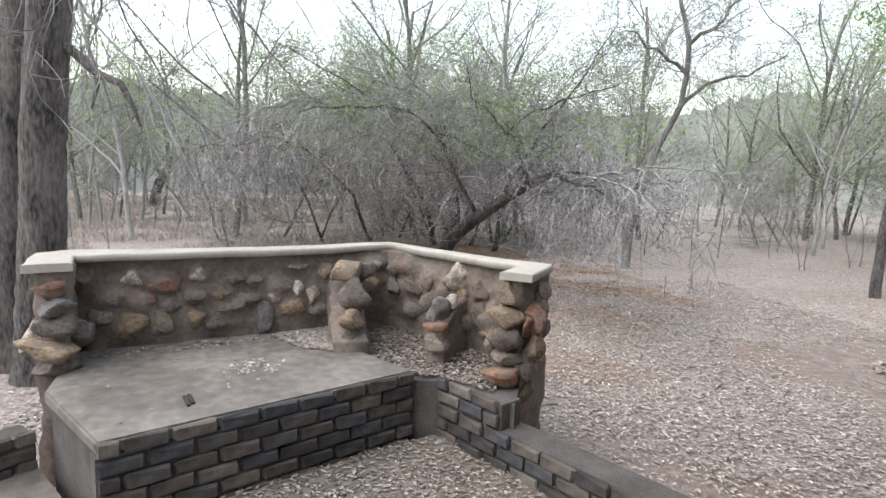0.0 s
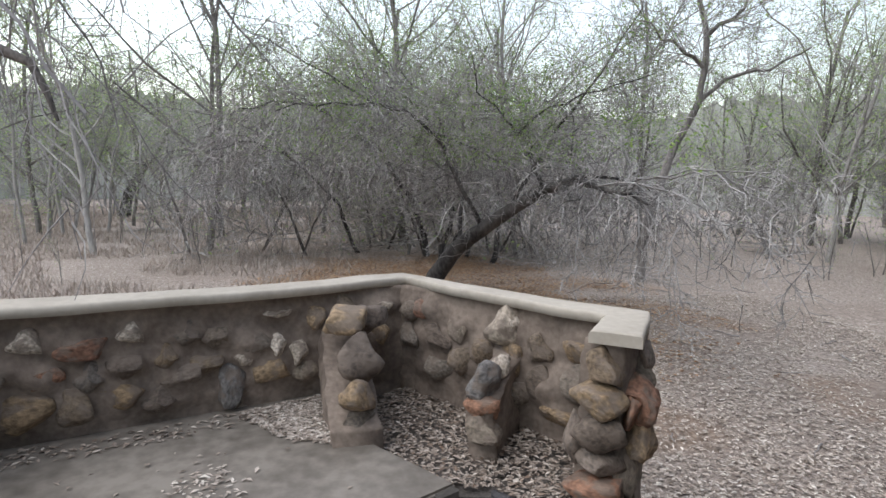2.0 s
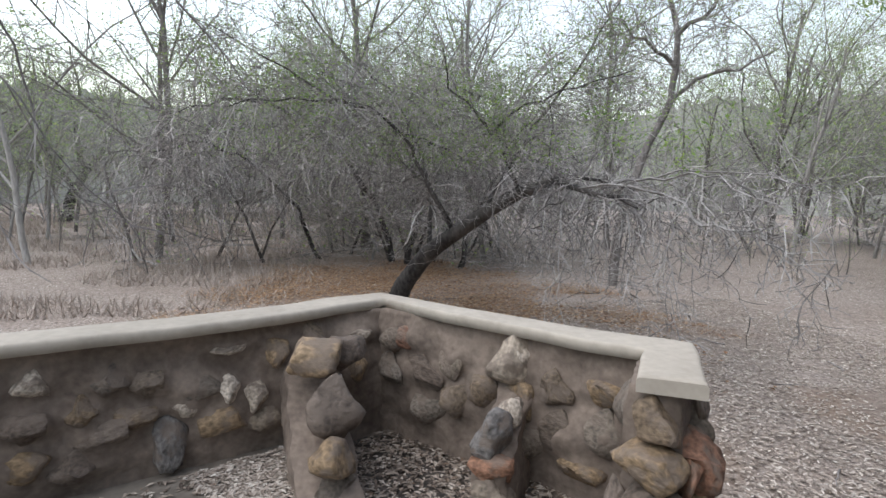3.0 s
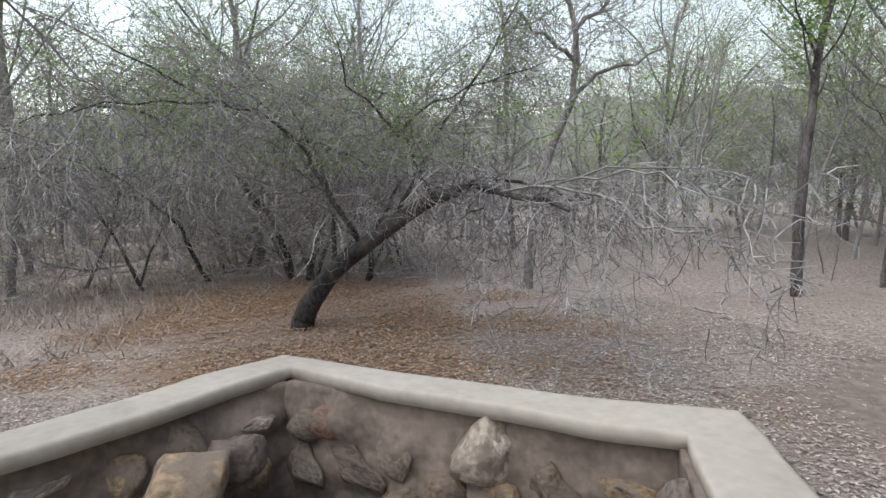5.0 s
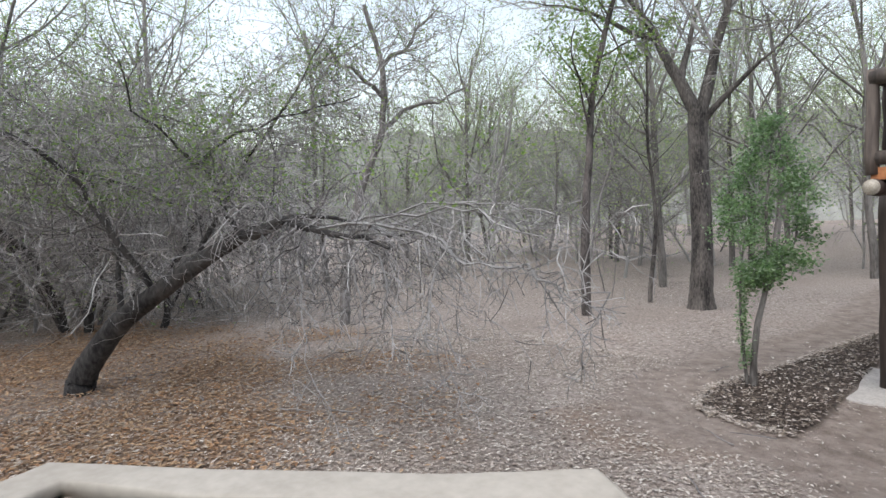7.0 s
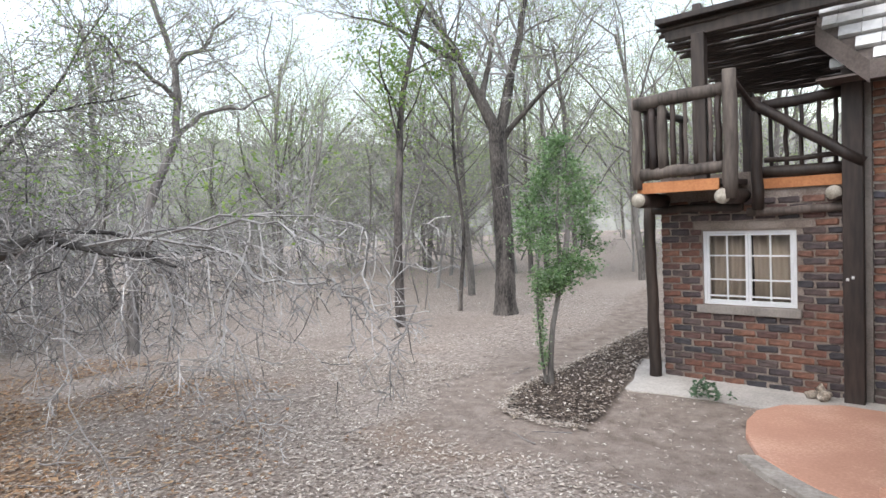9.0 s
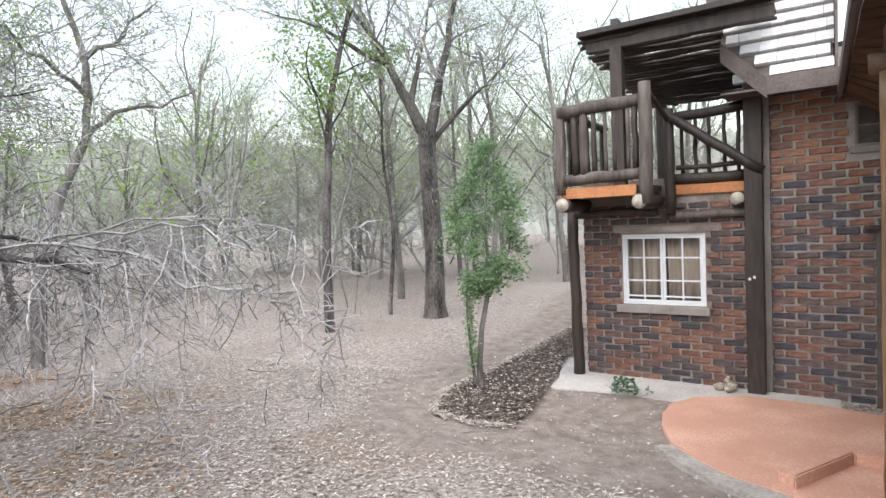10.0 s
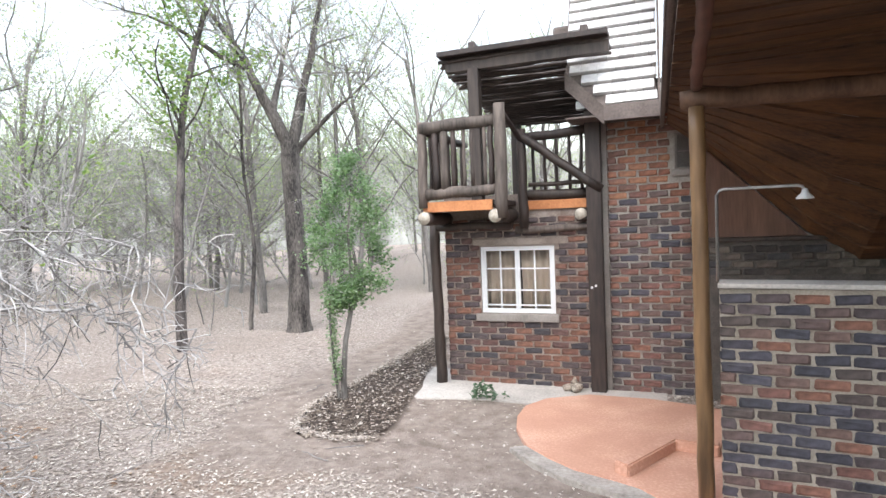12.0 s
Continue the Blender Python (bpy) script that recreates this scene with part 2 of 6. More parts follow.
def ground_material():
    """Soil, litter, mulch and orange leaf fall by the sheet's own soil attribute, each in two grains."""
    m = bpy.data.materials.new("forest_floor")
    m.use_nodes = True
    n, l = m.node_tree.nodes, m.node_tree.links
    b = n["Principled BSDF"]
    tc = n.new("ShaderNodeTexCoord")
    att = n.new("ShaderNodeAttribute")
    att.attribute_name = "soil"
    sep = n.new("ShaderNodeSeparateColor")
    l.new(att.outputs["Color"], sep.inputs[0])

    def grain(scale, stops):
        no = n.new("ShaderNodeTexNoise")
        no.inputs["Scale"].default_value = scale
        no.inputs["Detail"].default_value = 7
        no.inputs["Roughness"].default_value = 0.7
        l.new(tc.outputs["Object"], no.inputs["Vector"])
        r = n.new("ShaderNodeValToRGB")
        el = r.color_ramp.elements
        while len(el) < len(stops):
            el.new(0.5)
        for i, c in enumerate(stops):
            el[i].position = 0.34 + 0.32 * i / (len(stops) - 1)
            el[i].color = (*c, 1)
        l.new(no.outputs[0], r.inputs[0])
        return r.outputs[0], no.outputs[0]

    litter, height = grain(20, [(0.11, 0.087, 0.074), (0.26, 0.212, 0.183), (0.38, 0.32, 0.28), (0.52, 0.455, 0.405)])
    soil, _ = grain(5, [(0.18, 0.14, 0.117), (0.26, 0.21, 0.178), (0.34, 0.28, 0.24)])
    fall, _ = grain(9, [(0.13, 0.088, 0.062), (0.24, 0.155, 0.1), (0.33, 0.235, 0.165)])
    mulch, _ = grain(14, [(0.03, 0.022, 0.018), (0.07, 0.05, 0.04), (0.12, 0.09, 0.07)])
    out = litter
    for col, ch in ((soil, 0), (fall, 1), (mulch, 2)):
        mx = n.new("ShaderNodeMix")
        mx.data_type = "RGBA"
        l.new(sep.outputs[ch], mx.inputs[0])
        l.new(out, mx.inputs[6])
        l.new(col, mx.inputs[7])
        out = mx.outputs[2]
    l.new(out, b.inputs["Base Color"])
    b.inputs["Roughness"].default_value = 0.95
    bp = n.new("ShaderNodeBump")
    bp.inputs["Strength"].default_value = 0.7
    bp.inputs["Distance"].default_value = 0.04
    l.new(height, bp.inputs["Height"])
    l.new(bp.outputs[0], b.inputs["Normal"])
    return m


GROUND = ground_material()


# ---- mesh helpers ----
def mesh_of(name, bm, mat, smooth=False):
    me = bpy.data.meshes.new(name)
    bm.normal_update()
    bm.to_mesh(me)
    bm.free()
    me.materials.append(mat)
    if smooth:
        for p in me.polygons:
            p.use_smooth = True
    return me


def part(name, bm, mat, parent=None, label="", smooth=False):
    ob = new(name, mesh_of(name, bm, mat, smooth))
    if parent:
        ob.parent = parent
    return tagged(ob, label) if label else ob


def thing(name, bm, mat, label, category, group="", kind="", smooth=False, m=None):
    ob = part(name, bm, mat, None, "", smooth)
    if m:
        ob.matrix_world = m
    return tagged(ob, label, category, group, kind)


def anchor(name, m, label, category, group="", kind=""):
    ob = new(name)
    ob.matrix_world = m
    ob.empty_display_size = 0.1
    return tagged(ob, label, category, group, kind)


def add_box(bm, x0, y0, z0, x1, y1, z1, bevel=0.0, m=None):
    r = bmesh.ops.create_cube(bm, size=1)["verts"]
    bmesh.ops.scale(bm, vec=(x1 - x0, y1 - y0, z1 - z0), verts=r)
    bmesh.ops.translate(bm, vec=((x0 + x1) / 2, (y0 + y1) / 2, (z0 + z1) / 2), verts=r)
    if bevel:
        edges = list({e for v in r for e in v.link_edges})
        r = bmesh.ops.bevel(bm, geom=edges, offset=bevel, segments=2, affect="EDGES", profile=0.6)["verts"]
    if m:
        bmesh.ops.transform(bm, matrix=m, verts=r)
    return bm


def box(x0, y0, z0, x1, y1, z1, bevel=0.0, m=None):
    return add_box(bmesh.new(), x0, y0, z0, x1, y1, z1, bevel, m)


def prism(outline, z0, z1, bevel=0.0):
    """A vertical prism over an outline of plan points."""
    bm = bmesh.new()
    low = [bm.verts.new((x, y, z0)) for x, y in outline]
    f = bm.faces.new(low)
    up = bmesh.ops.extrude_face_region(bm, geom=[f])["geom"]
    bmesh.ops.translate(bm, vec=(0, 0, z1 - z0), verts=[g for g in up if isinstance(g, bmesh.types.BMVert)])
    bmesh.ops.recalc_face_normals(bm, faces=bm.faces)
    if bevel:
        bmesh.ops.bevel(bm, geom=[e for e in bm.edges], offset=bevel, segments=2, affect="EDGES")
    return bm


def tube_data(verts, faces, pts, radii, sides, closed=True):
    """Appends a tapered tube along pts."""
    base = len(verts)
    n = len(pts)
    ref = Vector((0.31, 0.17, 0.93))
    for i, p in enumerate(pts):
        d = (pts[min(i + 1, n - 1)] - pts[max(i - 1, 0)]).normalized()
        a = d.cross(ref)
        if a.length < 1e-3:
            a = d.cross(Vector((1, 0, 0)))
        a.normalize()
        c = d.cross(a)
        for k in range(sides):
            t = 2 * math.pi * k / sides
            verts.append(p + (a * math.cos(t) + c * math.sin(t)) * radii[i])
    for i in range(n - 1):
        for k in range(sides):
            q = base + i * sides
            faces.append((q + k, q + (k + 1) % sides, q + sides + (k + 1) % sides, q + sides + k))
    if closed:
        faces.append(tuple(base + k for k in reversed(range(sides))))
        faces.append(tuple(base + (n - 1) * sides + k for k in range(sides)))


def mesh_from(name, verts, faces, mat, smooth=True):
    me = bpy.data.meshes.new(name)
    me.from_pydata([tuple(v) for v in verts], [], faces)
    me.materials.append(mat)
    if smooth:
        me.polygons.foreach_set("use_smooth", [True] * len(me.polygons))
    me.update()
    return me


def log_mesh(name, a, b, r0, r1, mat, rng, sides=12, wob=0.01):
    """A round log with a slight bend and uneven girth."""
    a, b = Vector(a), Vector(b)
    n = max(4, int((b - a).length / 0.18))
    pts, rad = [], []
    for i in range(n + 1):
        f = i / n
        off = Vector((rng.uniform(-1, 1), rng.uniform(-1, 1), rng.uniform(-1, 1))) * (wob if 0 < i < n else 0)
        pts.append(a.lerp(b, f) + off)
        rad.append((r0 + (r1 - r0) * f) * rng.uniform(0.95, 1.05))
    v, f = [], []
    tube_data(v, f, pts, rad, sides)
    return mesh_from(name, v, f, mat)


def log(name, a, b, r0, r1, mat, rng, parent=None, label=""):
    ob = new(name, log_mesh(name, a, b, r0, r1, mat, rng))
    if parent:
        ob.parent = parent
    return tagged(ob, label) if label else ob


# ---- the large structure: ground ----
def smooth_step(a, b, x):
    t = np.clip((x - a) / (b - a), 0, 1)
    return t * t * (3 - 2 * t)


def wave(x, y, s, seed):
    """Cheap uneven field in -1..1."""
    r = np.random.RandomState(seed)
    out = np.zeros_like(x)
    for i in range(6):
        a, p, k = r.uniform(0, 6.28), r.uniform(0, 6.28), s * r.uniform(0.6, 2.2)
        out += np.sin((x * np.cos(a) + y * np.sin(a)) * k + p)
    return out / 3.2


def segment_distance(x, y, ax, ay, bx, by):
    dx, dy = bx - ax, by - ay
    t = np.clip(((x - ax) * dx + (y - ay) * dy) / (dx * dx + dy * dy), 0, 1)
    return np.hypot(x - ax - t * dx, y - ay - t * dy)


PATH_LINE = [(4.5, 3.4), (2.0, 4.0), (0.3, 4.35), (-1.6, 4.6), (-2.0, 5.6), (-1.7, 7.5), (-1.25, 10), (-1.5, 14), (-0.5, 22)]
BED = [(-1.62, 5.3), (-1.5, 4.98), (-0.97, 4.74), (-0.6, 4.78), (-0.5, 5.2), (-0.56, 6.85), (-0.6, 8.4), (-0.72, 9.7), (-0.95, 9.7), (-1.2, 8.2), (-1.42, 6.7), (-1.66, 5.75)]


def inside(x, y, poly):
    hit = np.zeros(np.shape(x), bool)
    for (ax, ay), (bx, by) in zip(poly, poly[1:] + poly[:1]):
        hit ^= ((ay > y) != (by > y)) & (x < (bx - ax) * (y - ay) / (by - ay + 1e-12) + ax)
    return hit


def soil_at(x, y):
    """Shares of bare soil, orange leaf fall and mulch."""
    d = np.full(np.shape(x), 99.0)
    for (ax, ay), (bx, by) in zip(PATH_LINE, PATH_LINE[1:]):
        d = np.minimum(d, segment_distance(x, y, ax, ay, bx, by))
    bare = 1 - smooth_step(0.4, 0.85, d + 0.16 * wave(x, y, 3.0, 3))
    bare = np.maximum(bare, 1 - smooth_step(0.8, 1.5, np.hypot(x - 0.3, y - 5.2) + 0.2 * wave(x, y, 2, 9)))
    bare = np.maximum(bare, 0.65 * (1 - smooth_step(0.25, 0.7, segment_distance(x, y, 0.4, 0.9, 2.5, 2.0) + 0.15 * wave(x, y, 3, 4))))
    bare = np.maximum(bare, 0.5 * smooth_step(0.3, 0.85, wave(x, y, 0.9, 12)) * smooth_step(0.8, 2.0, np.hypot(x, y)))
    fall = 0.9 * (1 - smooth_step(0.45, 1.2, np.hypot((x + 7.8) / 5.6, (y - 0.7) / 3.5) + 0.3 * wave(x, y, 1.6, 5)))
    fall = np.maximum(fall, 0.55 * smooth_step(0.35, 0.8, wave(x, y, 1.3, 8)) * (1 - smooth_step(5, 8, np.hypot(x + 2.5, y - 2.5))))
    mul = np.where(inside(x, y, BED), 1.0, 0.0)
    return bare, fall * (1 - bare), mul


def graded(lo, hi, step, far):
    core = np.arange(lo, hi + 1e-6, step)
    out = [step * 1.35 ** k for k in range(1, 40)]
    tail = np.cumsum(out)
    tail = tail[tail < far]
    return np.concatenate([lo - tail[::-1], core, hi + tail])


gx, gy = graded(-12, 6, 0.09, 900), graded(-5, 13, 0.09, 900)
GX, GY = np.meshgrid(gx, gy)
near = (1 - smooth_step(10, 40, np.hypot(GX, GY)))
GZ = 0.018 * wave(GX, GY, 1.7, 1) * near + 0.007 * wave(GX, GY, 9, 2) * near - 0.012
bare, fall, mul = soil_at(GX, GY)
GZ += 0.03 * mul
gv = np.stack([GX, GY, GZ], -1).reshape(-1, 3)
ny, nx = GX.shape
idx = np.arange(ny * nx).reshape(ny, nx)
gf = np.stack([idx[:-1, :-1], idx[:-1, 1:], idx[1:, 1:], idx[1:, :-1]], -1).reshape(-1, 4)
gm = bpy.data.meshes.new("ground")
gm.from_pydata(gv.tolist(), [], gf.tolist())
att = gm.attributes.new("soil", "FLOAT_COLOR", "POINT")
att.data.foreach_set("color", np.stack([bare, fall, mul, np.ones_like(bare)], -1).reshape(-1).astype(np.float32))
gm.materials.append(GROUND)
gm.polygons.foreach_set("use_smooth", [True] * len(gm.polygons))
tagged(new("ground", gm), "dry forest ground with leaf litter and a bare earth path", "ground", kind="structure")


def scatter_leaves(name, spots, mat, label, size=(0.018, 0.045), seed=1, lift=0.012):
    """Thousands of curled dead leaves, two triangles bent along the midrib each."""
    r = np.random.RandomState(seed)
    n = len(spots)
    ang = r.uniform(0, 6.283, n)
    L = r.uniform(size[0], size[1], n)
    W = L * r.uniform(0.3, 0.6, n)
    tilt = r.uniform(-0.6, 0.6, n)
    curl = r.uniform(0.1, 0.6, n) * W
    ca, sa = np.cos(ang), np.sin(ang)
    c = np.asarray(spots)
    z = c[:, 2] + r.uniform(0.2, 1.0, n) * lift

    def vert(u, v, h):
        return np.stack([c[:, 0] + ca * u - sa * v, c[:, 1] + sa * u + ca * v, z + h], -1)

    a = vert(-L, 0 * L, -tilt * L * 0.4)
    b = vert(0 * L, W, curl)
    d = vert(L, 0 * L, tilt * L * 0.4)
    e = vert(0 * L, -W, curl)
    v = np.stack([a, b, d, e], 1).reshape(-1, 3)
    i = np.arange(n) * 4
    f = np.concatenate([np.stack([i, i + 2, i + 1], -1), np.stack([i, i + 3, i + 2], -1)], 0)
    me = bpy.data.meshes.new(name)
    me.from_pydata(v.tolist(), [], f.tolist())
    me.materials.append(mat)
    return tagged(new(name, me), label, "leaf litter", kind="stuff")


# ---- the terrace with its stone wall ----
FLOOR_Z, SEAT_Z, CAP_Z = 0.28, 0.70, 1.385
CORNER = Vector((-0.9, -0.57, 0))
RIGHT_END = Vector((0.24, 0.38, 0))
LEFT_END = Vector((-0.03, -2.82, 0))


def wall_frame(a, b):
    """Local frame of a wall: x along it from a to b, y to its left, z up."""
    d = b - a
    return Matrix.Translation(a) @ Matrix.Rotation(math.atan2(d.y, d.x), 4, "Z"), d.length


rng = random.Random(4)
terrace = thing("terrace_floor", prism([(0.5, -0.3), (1.85, 0.62), (6.5, 3.3), (9, 3.3), (9, -5.5), (3.2, -5.5), (0.6, -2.75), (1.42, -2.05)], -0.3, FLOOR_Z),
                SLAB, "littered cement terrace floor before the stone bench", "terrace", kind="structure")

# seat fill under the bench and between the dividers
thing("seat_base", prism([(-0.87, -0.56), (0.2, 0.36), (0.95, 0.1), (0.53, -0.25), (0.5, -0.47), (1.42, -1.95), (0.75, -2.52), (0.0, -2.78)], -0.3, SEAT_Z - 0.052),
      SOOT_SHADE_MORTAR, "brick-faced masonry base under the cement bench", "masonry base", kind="structure")

slab = prism([(0.52, -0.465), (1.46, -1.975), (0.8, -2.53), (0.06, -2.73), (-0.7, -0.9), (0.1, -0.79)], SEAT_Z - 0.05, SEAT_Z + 0.02, 0.012)
thing("bench_slab", slab, SLAB, "smooth grey cement bench slab strewn with dry leaves", "bench")


def wavy_wall(name, a, b, thick, z0, z1, mat, label, seed, slope=0.0, bedded=()):
    """An uneven plastered wall from a to b: its face swells and sinks a little; slope lowers the far end.
    bedded: (side, along, height, width, height of stone) of stones round which the plaster is thrown up."""
    m, length = wall_frame(a, b)
    bm = bmesh.new()
    step = 0.022 if bedded else 0.035
    nx_, nz_ = max(3, int(length / step)), max(4, int((z1 - z0) / step))
    grids = []
    for side in (-1, 1):
        g = []
        near_by = [q for q in bedded if q[0] == side]
        for i in range(nx_ + 1):
            col = []
            for k in range(nz_ + 1):
                x = length * i / nx_
                top = z1 - slope * (i / nx_)
                z = z0 + (top - z0) * k / nz_
                p = Vector((x * 4 + seed, side * 3.1, z * 4))
                y = thick / 2 + 0.03 * noise.noise(p * 1.25) + 0.014 * noise.noise(p * 3.1)
                swell = 0.0
                for _, sx, sz, w, h in near_by:
                    e = ((x - sx) / (0.75 * w)) ** 2 + ((z - sz) / (0.8 * h)) ** 2
                    if e < 4:
                        swell = max(swell, math.exp(-e))
                y += 0.05 * swell * (1 + 0.5 * noise.noise(p * 2.2)) + 0.006 * noise.noise(p * 9)
                col.append(bm.verts.new((x, side * y, z)))
            g.append(col)
        grids.append(g)
    lo, hi = grids
    for i in range(nx_):
        for k in range(nz_):
            bm.faces.new((lo[i][k], lo[i + 1][k], lo[i + 1][k + 1], lo[i][k + 1]))
            bm.faces.new((hi[i][k], hi[i][k + 1], hi[i + 1][k + 1], hi[i + 1][k]))
        bm.faces.new((lo[i][nz_], lo[i + 1][nz_], hi[i + 1][nz_], hi[i][nz_]))
        bm.faces.new((lo[i][0], hi[i][0], hi[i + 1][0], lo[i + 1][0]))
    for k in range(nz_):
        bm.faces.new((lo[0][k], lo[0][k + 1], hi[0][k + 1], hi[0][k]))
        bm.faces.new((lo[nx_][k], hi[nx_][k], hi[nx_][k + 1], lo[nx_][k + 1]))
    return thing(name, bm, mat, label, "wall", kind="structure", smooth=True, m=m)


def rows_of(text):
    """along, height, width, height of stone, kind"""
    out = []
    for item in text.replace("\n", ";").split(";"):
        if item.strip():
            a = item.split()
            out.append((float(a[0]), float(a[1]), float(a[2]), float(a[3]), a[4]))
    return out


LEFT_STONES = rows_of("""
.2 1.22 .13 .07 p;.22 1.06 .11 .13 o;.46 1.2 .15 .14 n;.47 1.02 .2 .13 n;.52 .86 .18 .11 o;.62 1.18 .1 .1 o;.72 1.0 .1 .09 p;.68 .9 .13 .1 n;.82 1.24 .14 .05 p
.84 1.06 .09 .08 p;.86 .92 .18 .13 o;.97 1.1 .16 .1 n;1.02 1.0 .1 .08 p;1.1 .86 .11 .14 d;1.16 1.14 .12 .09 n;1.2 1.0 .13 .08 n
1.3 1.17 .15 .09 n;1.32 .95 .18 .11 n;1.4 1.06 .12 .09 n;1.44 .84 .16 .09 n;1.55 1.2 .1 .08 p;1.58 1.04 .13 .1 n;1.62 .9 .17 .12 o;1.76 1.15 .16 .1 r
1.74 1.0 .13 .11 n;1.82 .86 .16 .12 n;1.94 1.02 .12 .1 r;1.98 1.2 .11 .09 p;2.02 .86 .2 .13 o;2.14 1.08 .13 .1 n;2.18 .93 .12 .11 n;2.28 1.2 .12 .09 n;2.3 .82 .15 .1 n""")
RIGHT_STONES = rows_of("""
.18 1.2 .13 .1 n;.16 1.02 .17 .12 n;.32 1.21 .14 .12 r;.36 1.05 .22 .12 n;.38 .88 .16 .11 n;.55 1.15 .12 .12 n;.56 .97 .15 .13 n;.72 1.05 .13 .12 n
.9 1.2 .1 .12 p;.93 1.04 .12 .12 o;.94 .88 .17 .13 n;1.08 1.12 .12 .12 n;1.12 .95 .17 .14 n;1.2 .82 .14 .1 o;1.3 1.18 .12 .11 o;1.32 1.0 .15 .13 n""")


def bed(side, rows):
    return [(side, q[0], q[1], q[2], q[3]) for q in rows]


wall_left = wavy_wall("stone_wall_left", CORNER, LEFT_END, 0.19, -0.3, CAP_Z - 0.045, PLASTER, "low plastered wall set with field stones", 3, 0, bed(1, LEFT_STONES))
wall_right = wavy_wall("stone_wall_right", CORNER, RIGHT_END, 0.15, -0.3, CAP_Z - 0.045, PLASTER, "low plastered wall set with field stones beside the bench", 9, 0, bed(-1, RIGHT_STONES))
pier_dir = Vector((0.76, -0.55, 0)).normalized()
pier_right = wavy_wall("pier_right", RIGHT_END + Vector((0.02, 0.02, 0)), RIGHT_END + pier_dir * 0.42, 0.18, -0.3, CAP_Z - 0.045, PLASTER, "end pier of stacked field stones under a cement cap", 21)
pier_left = wavy_wall("pier_left", LEFT_END, LEFT_END + Vector((0.5, 0.19, 0)), 0.18, -0.3, CAP_Z - 0.045, PLASTER, "end pier of stacked field stones under a cement cap", 31)
rib_right = wavy_wall("divider_right", Vector((-0.26, 0.0, 0)), Vector((0.21, -0.3, 0)), 0.15, 0.4, 1.14, PLASTER, "sloping seat divider of plastered field stones", 41, 0.2)
rib_left = wavy_wall("divider_left", Vector((-0.74, -0.97, 0)), Vector((0.12, -0.88, 0)), 0.25, 0.4, 1.22, PLASTER, "sloping seat divider of plastered field stones", 51, 0.42)


def cap_bm():
    """The cement coping, swept round the corner with hammer ends, soft edges and a wavering line: pairs of outer and inner edge."""
    pairs = [((0.56, -2.75), (0.44, -2.52)), ((0.26, -2.87), (0.24, -2.61)), ((0.0, -2.96), (0.1, -2.68)), ((-0.15, -2.88), (0.07, -2.58)), ((-0.38, -1.98), (-0.18, -1.91)),
             ((-0.63, -1.32), (-0.43, -1.25)), ((-0.87, -0.88), (-0.66, -0.84)), ((-1.0, -0.57), (-0.81, -0.57)), ((-0.56, -0.22), (-0.44, -0.33)), ((-0.24, 0.05), (-0.12, -0.07)),
             ((0.0, 0.26), (0.1, 0.09)), ((0.24, 0.52), (0.29, 0.27)), ((0.44, 0.41), (0.4, 0.19)), ((0.7, 0.24), (0.58, 0.06))]
    prof = [(0.0, 0.0), (0.0, 0.74), (0.015, 0.9), (0.05, 0.98), (0.1, 1.0), (0.5, 1.02), (0.9, 1.0), (0.95, 0.98), (0.985, 0.9), (1.0, 0.74), (1.0, 0.0)]
    z0, th = CAP_Z - 0.05, 0.05
    bm = bmesh.new()
    fine = []
    for (o0, i0), (o1, i1) in zip(pairs, pairs[1:]):
        n = 5
        for k in range(n):
            f = k / n
            fine.append((Vector(o0).lerp(Vector(o1), f), Vector(i0).lerp(Vector(i1), f)))
    fine.append((Vector(pairs[-1][0]), Vector(pairs[-1][1])))
    rows = []
    for s, (o, i) in enumerate(fine):
        p = Vector((o.x * 3, o.y * 3, 0.0))
        o = o + (o - i).normalized() * 0.012 * noise.noise(p * 1.7)
        i = i + (i - o).normalized() * 0.012 * noise.noise(p * 1.3 + Vector((7, 2, 5)))
        dz = 0.006 * noise.noise(p + Vector((1, 9, 4)))
        rows.append([bm.verts.new((i.x + (o.x - i.x) * u, i.y + (o.y - i.y) * u, z0 + th * w + dz)) for u, w in prof])
    for r0, r1 in zip(rows, rows[1:]):
        for k in range(len(prof) - 1):
            bm.faces.new((r0[k], r0[k + 1], r1[k + 1], r1[k]))
        bm.faces.new((r0[0], r1[0], r1[-1], r0[-1]))
    bm.faces.new(rows[0])
    bm.faces.new(rows[-1][::-1])
    bmesh.ops.recalc_face_normals(bm, faces=bm.faces)
    return bm


cap = thing("wall_coping", cap_bm(), CAP, "pale cement coping with rounded edges along the stone wall", "coping", kind="structure")
for p in cap.data.polygons:
    p.use_smooth = len(p.vertices) == 4


# ---- stones ----
def stone_mesh(seed, mat):
    bm = bmesh.new()
    bmesh.ops.create_icosphere(bm, subdivisions=3, radius=0.5)
    r = random.Random(seed)
    off = Vector((r.uniform(0, 50), r.uniform(0, 50), r.uniform(0, 50)))
    planes = [(Vector((r.gauss(0, 1), r.gauss(0, 1), r.gauss(0, 1))).normalized(), r.uniform(0.22, 0.38)) for _ in range(15)]
    for v in bm.verts:
        p = v.co.copy()
        for nrm, d in planes:
            over = p.dot(nrm) - d
            if over > 0:
                p -= nrm * over * 0.95
        p *= 1.22 + 0.34 * noise.noise(p * 2.6 + off) + 0.16 * abs(noise.noise(p * 5.5 + off)) + 0.06 * noise.noise(p * 14 + off)
        v.co = p
    return mesh_of("stone", bm, mat, True)


